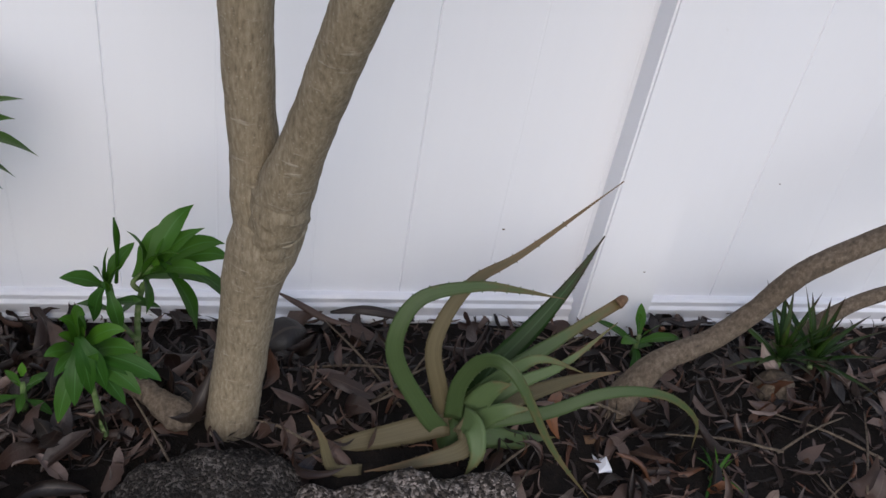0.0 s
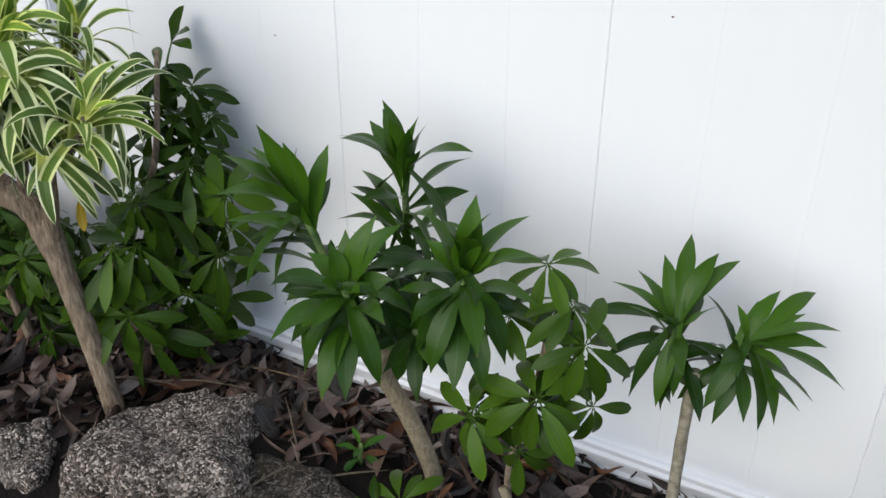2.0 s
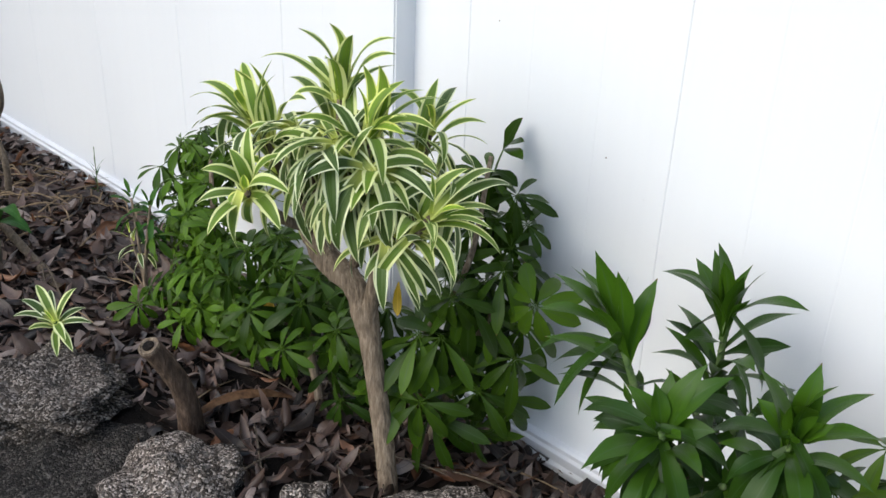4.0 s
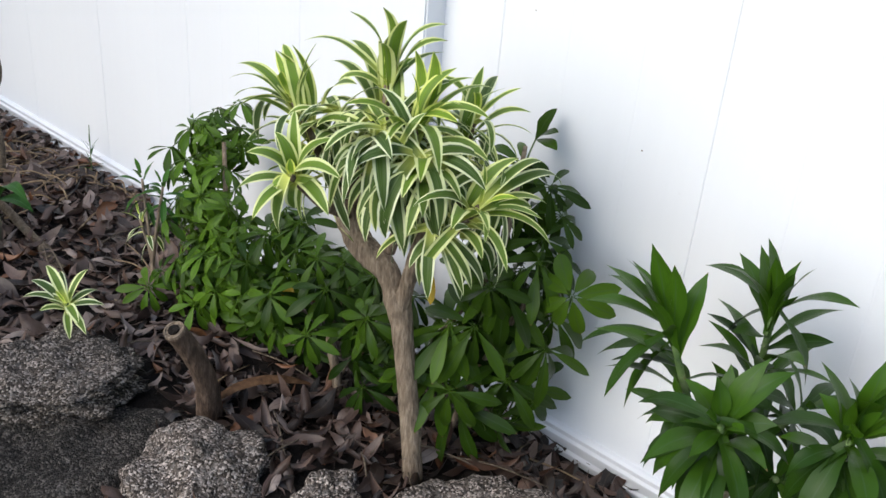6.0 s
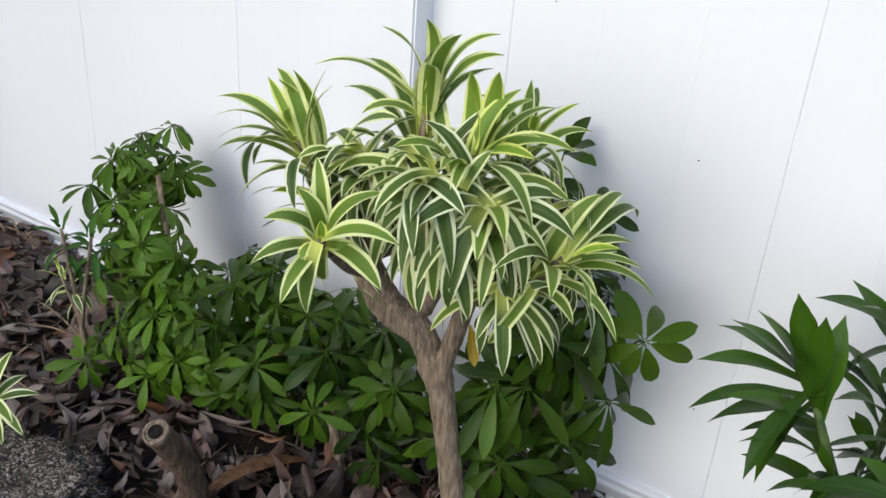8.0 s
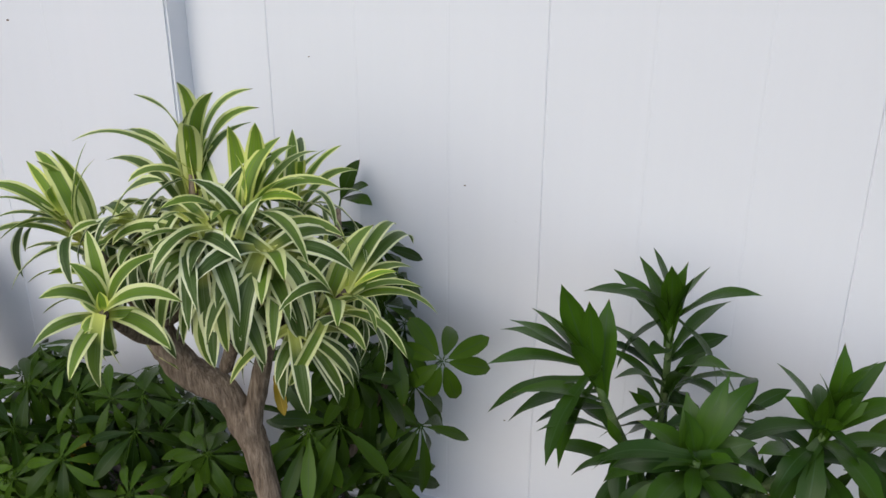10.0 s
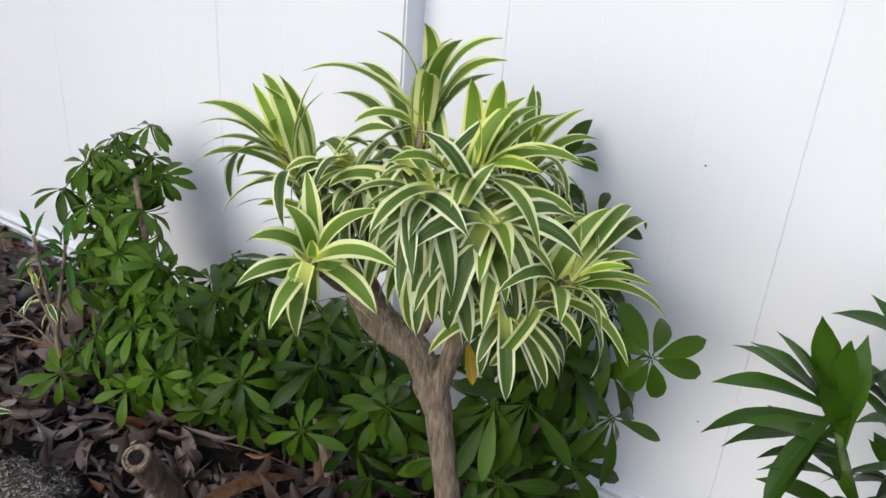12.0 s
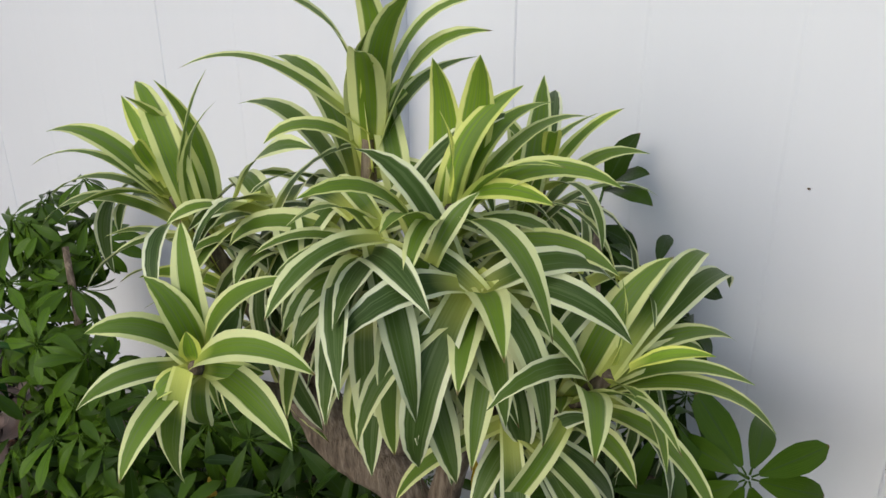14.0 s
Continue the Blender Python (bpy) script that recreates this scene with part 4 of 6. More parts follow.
# ---- umbrella plants ----
def palmate_mesh(seed, leaflets, size, petiole, width=0.33, profile=None, droop=(-50, 0), fresh=0.0):
    """One hand-shaped leaf: leaflets round the tip of a bent stalk, seen with its face along +z."""
    rs = random.getstate()
    random.seed(seed)
    verts, faces, uvs, age = [], [], [], []
    ag = random.choice((0.0, 0.03, 0.10, 0.25, 0.5)) + fresh
    ag = max(0.0, ag)

    def add(v, f, uv, a):
        o = len(verts)
        verts.extend(tuple(q) for q in v)
        faces.extend(tuple(i + o for i in q) for q in f)
        uvs.extend(uv)
        age.extend([a] * len(v))

    for i in range(leaflets):
        a = 2 * math.pi * (i + random.uniform(-0.2, 0.2)) / leaflets
        rad = Vector((math.cos(a), math.sin(a), 0))
        el = radians(random.uniform(*droop))
        way = rad * math.cos(el) + Vector((0, 0, math.sin(el)))
        st = rad * 0.003
        ln = size * random.uniform(0.8, 1.1)
        stalk = st + way * ln * 0.09
        vv, ff = tube([(*st, 0.0011), (*stalk, 0.0010)], 4, 2, 0)
        add(vv, ff, [(0.3, 0.5)] * len(vv), 0.45)
        side = Vector((0, 0, 1)).cross(rad)
        v, f, uv = leaf_sheet(stalk, way, -side, ln * 0.92, ln * width, profile or OBOVATE, random.uniform(0.3, 1.1), random.uniform(0, 0.3), 0.22, random.uniform(-0.25, 0.25), segs=7, wave=0.06, across=4)
        add(v, f, uv, ag + random.uniform(0, 0.25))
    vv, ff = tube([(0, 0, 0.001, 0.0016), (0.006, 0, -petiole * 0.5, 0.0016), (0.02, 0.01, -petiole, 0.002)], 5, 4, 0)
    add(vv, ff, [(0.3, 0.5)] * len(vv), 0.5)
    random.setstate(rs)
    me = bpy.data.meshes.new("leaf")
    me.from_pydata(verts, [], faces)
    finish(me, uvs, age)
    me.materials.append(M_SCHEFFLERA)
    return me


def put_palmate(parent, mesh, loc, axis, scale=1.0):
    ob = new("leaf", mesh)
    ax = Vector(axis).normalized()
    q = ax.to_track_quat("Z", "Y").to_matrix().to_4x4() @ Matrix.Rotation(random.uniform(0, 6.28), 4, "Z")
    ob.parent = parent
    PLACE[ob] = Vector(loc)
    ob.matrix_basis = Matrix.Translation(Vector(loc) - PLACE[parent]) @ q @ Matrix.Scale(scale, 4)
    return ob


def small_umbrella():
    plant = thing("young_umbrella_plant", (-0.90, -0.265, 0.12), "young umbrella plant with hand-shaped glossy leaves on thin stems", "shrub")
    tube_part("stem", [(-0.895, -0.26, 0.09, 0.007), (-0.915, -0.27, 0.18, 0.006), (-0.90, -0.30, 0.30, 0.005), (-0.87, -0.31, 0.42, 0.0045), (-0.85, -0.315, 0.56, 0.004)], M_BARK, plant, segs=8)
    kinds = [palmate_mesh(100 + i, 8 + i % 3, 0.078, 0.06, 0.28, OBLONG, (-50, 8), 0.16) for i in range(4)]
    for loc, axis, s in (((-0.835, -0.38, 0.487), (0.1, -0.62, 0.75), 1.15), ((-0.915, -0.40, 0.440), (-0.1, -0.6, 0.75), 1.0), ((-0.852, -0.36, 0.455), (0.15, -0.65, 0.7), 1.0), ((-0.784, -0.373, 0.583), (0.3, -0.5, 0.8), 1.0), 
                         ((-0.859, -0.316, 0.640), (-0.1, -0.2, 1), 0.9), ((-0.812, -0.345, 0.610), (0.3, -0.1, 0.9), 0.9), ((-0.90, -0.33, 0.56), (-0.4, -0.3, 0.8), 0.85),
                         ((-0.82, -0.30, 0.50), (0.5, -0.2, 0.7), 0.95), ((-0.86, -0.37, 0.38), (0.2, -0.8, 0.4), 0.9), ((-0.93, -0.36, 0.42), (-0.3, -0.7, 0.5), 0.8),
                         ((-0.78, -0.33, 0.46), (0.6, -0.5, 0.5), 0.9), ((-0.86, -0.25, 0.55), (0, 0.4, 0.9), 0.9)):
        put_palmate(plant, kinds[int(1000 * abs(loc[0])) % 4], loc, axis, s)
    tube_part("stub", [(-0.865, -0.300, 0.12, 0.007), (-0.885, -0.295, 0.16, 0.0075), (-0.918, -0.288, 0.215, 0.0065)], M_BARK_TAN, plant, "pale cut side stem", 9)


small_umbrella()


def big_umbrella():
    plant = thing("umbrella_shrub", (-1.92, -0.28, 0.10), "dense umbrella shrub with dark hand-shaped leaves against the fence", "shrub")
    # Leaf tone carries light: small brighter for the lit column, large darker under crown.
    large = [palmate_mesh(200 + i, 9 + i % 3, 0.114, 0.08, 0.225, LEAFLET, (-66, 0), -0.05) for i in range(6)]
    small = [palmate_mesh(300 + i, 8 + i % 4, 0.062, 0.045, 0.275, LEAFLET, (-60, 12), 0.10 + 0.13 * (i % 4)) for i in range(8)]
    # Darkest set, toned for the shade beneath the variegated crown.
    deep_shade = [palmate_mesh(340 + i, 9 + i % 2, 0.072, 0.05, 0.245, LEAFLET, (-66, 0), -0.25) for i in range(4)]
    for pts in ([(-1.912, -0.30, 0.06, 0.011), (-1.925, -0.30, 0.16, 0.010), (-1.945, -0.30, 0.26, 0.009), (-1.93, -0.27, 0.36, 0.007)],
                [(-1.83, -0.27, 0.06, 0.008), (-1.80, -0.25, 0.18, 0.007), (-1.72, -0.22, 0.34, 0.007), (-1.64, -0.18, 0.52, 0.006), (-1.67, -0.10, 0.70, 0.004)],
                [(-1.70, -0.22, 0.06, 0.009), (-1.66, -0.22, 0.20, 0.008), (-1.60, -0.22, 0.36, 0.007), (-1.55, -0.20, 0.48, 0.005)],
                [(-2.20, -0.30, 0.06, 0.009), (-2.26, -0.30, 0.18, 0.008), (-2.36, -0.25, 0.32, 0.007), (-2.45, -0.19, 0.48, 0.005)],
                [(-2.30, -0.34, 0.06, 0.008), (-2.34, -0.34, 0.16, 0.007), (-2.38, -0.34, 0.26, 0.006)]):
        tube_part("stem", pts, M_BARK, plant, segs=8, steps=6)
    face = (0.30, -0.55, 0.78)
    big_ones = [(-1.560, -0.262, 0.515), (-1.628, -0.27, 0.248), (-1.595, -0.285, 0.435), (-1.644, -0.30, 0.410), (-1.652, -0.30, 0.309), (-1.60, -0.12, 0.225),
                (-1.54, -0.20, 0.555), (-1.532, -0.14, 0.429), (-1.50, -0.20, 0.40), (-1.545, -0.24, 0.33), (-1.636, -0.20, 0.508), (-1.783, -0.36, 0.393), (-1.85, -0.33, 0.334), (-1.826, -0.32, 0.20), (-1.638, -0.30, 0.427)]
    for k, loc in enumerate(big_ones):
        s = 0.72 if loc[0] < -1.75 else random.uniform(0.95, 1.12)
        put_palmate(plant, large[k % 6], loc, Vector(face) + Vector((random.uniform(-.35, .35), random.uniform(-.2, .3), random.uniform(-.2, .3))), s)
    for k, loc in enumerate(((-1.630, -0.12, 0.595), (-1.605, -0.10, 0.645), (-1.585, -0.13, 0.560), (-1.660, -0.11, 0.665), (-1.550, -0.13, 0.535), (-1.690, -0.12, 0.600), (-1.575, -0.10, 0.600))):
        put_palmate(plant, large[(k + 2) % 6], loc, Vector(face) + Vector((random.uniform(-.2, .4), random.uniform(-.2, .2), random.uniform(-.2, .3))), random.uniform(0.66, 0.82))
    whorl = palmate_mesh(262, 8, 0.080, 0.09, 0.34, OBLONG, (-30, 5), 0.25)
    put_palmate(plant, whorl, (-1.462, -0.205, 0.525), (0.35, -0.80, 0.50), 1.05)
    for k, loc in enumerate(((-1.688, -0.15, 0.517), (-1.668, -0.14, 0.575), (-1.617, -0.16, 0.410), (-1.72, -0.15, 0.45), (-1.64, -0.13, 0.47), (-2.295, -0.17, 0.315))):
        put_palmate(plant, large[k % 6] if k < 5 else small[k], loc, Vector(face) + Vector((0.3 * math.sin(3 * k), 0, 0.2 * math.cos(2 * k))), 0.85 if k < 5 else 1.15)
    fresh_ones = [palmate_mesh(280 + i, 8 + i % 2, 0.098, 0.07, 0.25, LEAFLET, (-52, 2), 0.14) for i in range(3)]
    for k, (loc, s) in enumerate((((-2.027, -0.39, 0.340), 0.72), ((-1.758, -0.385, 0.413), 0.80), ((-1.607, -0.32, 0.310), 1.05), ((-1.89, -0.41, 0.325), 0.72), ((-2.249, -0.40, 0.225), 0.62), ((-2.321, -0.39, 0.285), 0.62),
                                  ((-1.981, -0.31, 0.415), 0.7), ((-1.560, -0.30, 0.535), 0.95), ((-2.243, -0.31, 0.345), 0.6), ((-1.69, -0.34, 0.33), 0.85), ((-2.13, -0.39, 0.28), 0.6), ((-2.40, -0.40, 0.24), 0.55))):
        put_palmate(plant, fresh_ones[k % 3], loc, (0.25 + 0.15 * math.sin(k), -0.70, 0.62), s)
    for hub, tips in (((-1.694, -0.04, 0.690), ((-1.662, -0.03, 0.758), (-1.642, -0.045, 0.722), (-1.630, -0.06, 0.695))),
                      ((-1.694, -0.06, 0.655), ((-1.645, -0.05, 0.635), (-1.655, -0.08, 0.61), (-1.68, -0.11, 0.60)))):
        twig = tube_part("twig", [(-1.685, -0.09, 0.60, 0.003), ((hub[0] - 1.69) / 2, hub[1] - 0.02, hub[2] - 0.03, 0.002), (*hub, 0.0015)], M_GREENSTEM, plant, segs=6, steps=4)
        for tip in tips:
            aimed_leaf(twig, hub, (0.3, -0.2, 0.9), tip, 0.030, ELLIPTIC, M_SCHEFFLERA, 0.25, 0.2, 0.2, 0.1, 0.2)
    mids = [(-1.919, -0.34, 0.385), (-1.908, -0.38, 0.321), (-2.028, -0.38, 0.345), (-2.153, -0.30, 0.399), (-1.945, -0.28, 0.408), (-2.058, -0.30, 0.399), (-2.106, -0.25, 0.43), (-2.039, -0.36, 0.319), (-1.982, -0.30, 0.377), (-2.152, -0.35, 0.345)]
    for k, loc in enumerate(mids):
        put_palmate(plant, large[k % 6] if k % 2 else deep_shade[k % 4], loc, Vector(face) + Vector((random.uniform(-.4, .4), random.uniform(-.2, .3), random.uniform(0, .5))), random.uniform(0.68, 0.8) if k % 2 else 1.2)
    lefts = [(-2.473, -0.123, 0.556), (-2.557, -0.208, 0.485), (-2.515, -0.214, 0.436), (-2.431, -0.147, 0.474), (-2.523, -0.167, 0.525), (-2.580, -0.246, 0.440), (-2.469, -0.165, 0.470), (-2.372, -0.308, 0.405), (-2.309, -0.281, 0.391),
             (-2.424, -0.367, 0.350), (-2.247, -0.286, 0.325), (-2.368, -0.379, 0.275), (-2.299, -0.345, 0.270), (-2.193, -0.279, 0.285), (-2.400, -0.433, 0.212), (-2.292, -0.386, 0.200), (-2.207, -0.342, 0.200), (-2.450, -0.280, 0.400)]
    for k, loc in enumerate(lefts):
        put_palmate(plant, small[k % 8], loc, Vector(face) + Vector((random.uniform(-.7, .7), random.uniform(-.4, .5), random.uniform(-.3, .5))), random.uniform(0.9, 1.15) * (1.08 if loc[2] > 0.43 else 1.0))
    clumps = [((-1.60, -0.17, 0.36), (0.12, 0.08, 0.18), 16, large, 0.85), ((-1.86, -0.24, 0.30), (0.18, 0.09, 0.13), 18, deep_shade, 1.0),
              ((-2.27, -0.29, 0.25), (0.20, 0.12, 0.12), 50, small, 1.05), ((-2.05, -0.28, 0.27), (0.14, 0.10, 0.12), 12, deep_shade, 1.0),
              ((-2.13, -0.21, 0.34), (0.13, 0.07, 0.09), 20, small, 1.1), ((-1.95, -0.20, 0.33), (0.10, 0.07, 0.10), 10, deep_shade, 1.0), ((-2.50, -0.16, 0.46), (0.10, 0.07, 0.09), 17, small, 0.95), ((-2.44, -0.23, 0.34), (0.14, 0.10, 0.12), 30, small, 1.0)]
    for c, r, count, kinds, s in clumps:
        for i in range(count):
            while True:
                d = Vector((random.gauss(0, 1), random.gauss(-0.35, 1), random.gauss(0.25, 1))).normalized()
                if d.y < 0.55:
                    break
            q = random.uniform(0.55, 1.0)
            loc = Vector(c) + Vector((d.x * r[0], d.y * r[1], d.z * r[2])) * q
            loc.z = max(loc.z, 0.17)
            loc.y = min(loc.y, -0.04)
            axis = d * 0.9 + Vector((0, -0.15, 0.75)) + Vector((random.uniform(-.6, .6), random.uniform(-.5, .5), random.uniform(-.3, .3)))
            put_palmate(plant, random.choice(kinds), loc, axis, s * random.uniform(0.8, 1.12))
    for base, tip in (((-2.06, -0.31, 0.325), (-2.03, -0.33, 0.285)), ((-2.05, -0.32, 0.325), (-2.06, -0.34, 0.28)), ((-1.69, -0.30, 0.51), (-1.66, -0.33, 0.465))):
        aimed_leaf(plant, base, (0.3, -0.5, 0.6), tip, 0.017, LEAFLET, M_YELLOWED, 0.4, 0.2, 0.2, 0.2, 0.3)


big_umbrella()


# ---- forked tree ----
def forked_tree():
    tree = thing("forked_tree", (-0.274, -0.30, 0.10), "smooth tan tree trunk forking into two thick limbs", "tree")
    tube_part("trunk", [(-0.276, -0.298, 0.05, 0.041), (-0.274, -0.30, 0.12, 0.0370), (-0.267, -0.305, 0.21, 0.0355), (-0.258, -0.312, 0.31, 0.0350), (-0.249, -0.325, 0.42, 0.0365), (-0.236, -0.335, 0.485, 0.0425), (-0.228, -0.34, 0.53, 0.040)],
              M_BARK_TAN, tree, segs=28, steps=10, rough=0.045)
    tube_part("limb", [(-0.240, -0.335, 0.48, 0.030), (-0.247, -0.341, 0.56, 0.0285), (-0.251, -0.344, 0.63, 0.0265), (-0.256, -0.347, 0.69, 0.0260), (-0.259, -0.350, 0.74, 0.0262), (-0.261, -0.355, 0.80, 0.0268), (-0.262, -0.358, 0.90, 0.0275), (-0.262, -0.36, 1.03, 0.028), (-0.264, -0.36, 1.20, 0.028), (-0.28, -0.35, 1.5, 0.026), (-0.30, -0.34, 1.85, 0.022)],
              M_BARK_TAN, tree, segs=24, steps=10, rough=0.045, seed=3)
    tube_part("limb", [(-0.229, -0.338, 0.49, 0.034), (-0.221, -0.360, 0.56, 0.033), (-0.214, -0.382, 0.61, 0.0305), (-0.204, -0.402, 0.664, 0.0260), (-0.193, -0.422, 0.72, 0.0240), (-0.179, -0.455, 0.80, 0.0238), (-0.165, -0.487, 0.877, 0.0240), (-0.139, -0.52, 0.99, 0.0242), (-0.097, -0.53, 1.14, 0.0245), (-0.01, -0.48, 1.5, 0.025), (0.08, -0.34, 1.85, 0.02)],
              M_BARK_TAN, tree, segs=24, steps=10, rough=0.055, seed=5)
    tube_part("burl", [(-0.232, -0.338, 0.455, 0.022), (-0.228, -0.352, 0.51, 0.030), (-0.222, -0.364, 0.560, 0.0325), (-0.216, -0.374, 0.605, 0.0285), (-0.210, -0.380, 0.645, 0.018)], M_BARK_TAN, tree, segs=22, steps=9, rough=0.24, seed=8)
    # old bark folds round the fork
    for k, (mid, axis, r, arc, tilt) in enumerate((((-0.222, -0.360, 0.560), (0.35, -0.40, 1), 0.036, (4.3, 6.3), 0.6), ((-0.226, -0.354, 0.536), (0.30, -0.35, 1), 0.038, (4.9, 6.6), 0.4), ((-0.243, -0.344, 0.585), (0.5, 0.1, 0.9), 0.031, (3.6, 5.2), 0.9))):
        ax = Vector(axis).normalized()
        e1 = (Vector((1, 0, 0)) - ax * ax.x).normalized()
        e2 = ax.cross(e1)
        ridge = []
        for i in range(7):
            f = i / 6
            w = arc[0] + (arc[1] - arc[0]) * f
            q = Vector(mid) + (e1 * math.cos(w) + e2 * math.sin(w)) * (r - 0.0042) + ax * (tilt * 0.03 * (f - 0.5))
            ridge.append((*q, 0.0012 + 0.0042 * math.sin(math.pi * f) * (0.75 + 0.4 * math.sin(9 * f + k))))
        tube_part("bark_fold", ridge, M_BARK_TAN, tree, segs=10, steps=5, rough=0.35, seed=k)
    # Unseen crown overhead, added and kept dense to shade the bed below.
    for k, (root, top) in enumerate((((-0.30, -0.34, 1.84), (-0.62, -0.55, 2.15)), ((-0.30, -0.34, 1.84), (-0.40, -0.15, 2.25)), ((-0.29, -0.345, 1.7), (-0.20, -0.75, 2.10)),
                                     ((0.08, -0.34, 1.84), (0.40, -0.50, 2.12)), ((0.08, -0.34, 1.84), (0.15, -0.10, 2.25)), ((0.06, -0.345, 1.7), (0.75, -0.25, 2.05)), ((0.05, -0.345, 1.65), (0.25, -0.85, 2.05)),
                                     ((-0.30, -0.34, 1.84), (-0.05, -0.30, 2.3)), ((-0.29, -0.345, 1.75), (-0.70, -0.20, 2.2)), ((0.06, -0.36, 1.75), (0.55, -0.70, 2.2)), ((-0.29, -0.345, 1.75), (-0.50, -0.90, 2.2)))):
        mid = (Vector(root) + Vector(top)) / 2 + Vector((0, 0, -0.05))
        br = tube_part("branch", [(*root, 0.018), (*mid, 0.016), (*top, 0.012)], M_BARK_TAN, tree, segs=10, steps=6, seed=k)
        rosette(br, top, Vector(top) - mid, 28, 0.31, 0.09, BROAD, M_SHOOT, (15, 110), (0.2, 1.2), 0.12, young=6, twist=0.4, curl=0.4)


forked_tree()


# ---- aloe ----
def aloe_blade(parent, pts, width, thick, mat, mat_name="leaf", teeth=True, end=0.05, young=0.3):
    """A fleshy blade along the points: rounded below, hollow above, toothed along both edges."""
    line = spline(pts, 7)
    n = len(line)
    verts, faces, uvs = [], [], []
    ring = [(-1.0, 0.10), (-0.55, -0.05), (0, -0.12), (0.55, -0.05), (1.0, 0.10), (0.75, -0.55), (0, -1.0), (-0.75, -0.55)]
    side = None
    tips = []
    for i, q in enumerate(line):
        c = Vector(q)
        d = (Vector(line[min(i + 1, n - 1)]) - Vector(line[max(i - 1, 0)])).normalized()
        if side is None:
            side = d.cross(Vector((-0.25, -0.75, 0.6)))
            side.normalize()
        side = (side * 0.7 + d.cross(Vector((-0.25, -0.75, 0.6))) * 0.3)
        side = (side - d * side.dot(d)).normalized()
        up = side.cross(d)
        v = i / (n - 1)
        w = width * 0.47 * max(end, (1 - v ** 2.4) * (1 - 0.2 * v))
        h = thick * 0.5 * max(end, 1 - v ** 1.5)
        for x, y in ring:
            verts.append(c + side * x * w + up * y * 2 * h)
            uvs.append((0.5 + 0.4 * x, v * 0.95))
        if teeth and i % 2 == 1 and v < 0.9:
            tips += [(c + side * w + up * 0.2 * h, side, d), (c - side * w + up * 0.2 * h, -side, d)]
    m = len(ring)
    for i in range(n - 1):
        for k in range(m):
            a, b2 = i * m + k, i * m + (k + 1) % m
            faces.append((a, b2, b2 + m, a + m))
    faces += [tuple(range(m - 1, -1, -1)), tuple(range((n - 1) * m, n * m))]
    for c, s, d in tips:
        o = len(verts)
        verts += [c - d * 0.0013, c + d * 0.0013, c + Vector((0, 0, 0.0009)) - s * 0.001, c + s * 0.0019 + d * 0.0006]
        uvs += [(0.9, 0.3)] * 4
        faces += [(o, o + 1, o + 3), (o + 1, o + 2, o + 3), (o + 2, o, o + 3)]
    mesh_part(mat_name, verts, faces, mat, parent, pts[0], uvs=uvs, age=[young] * len(verts))


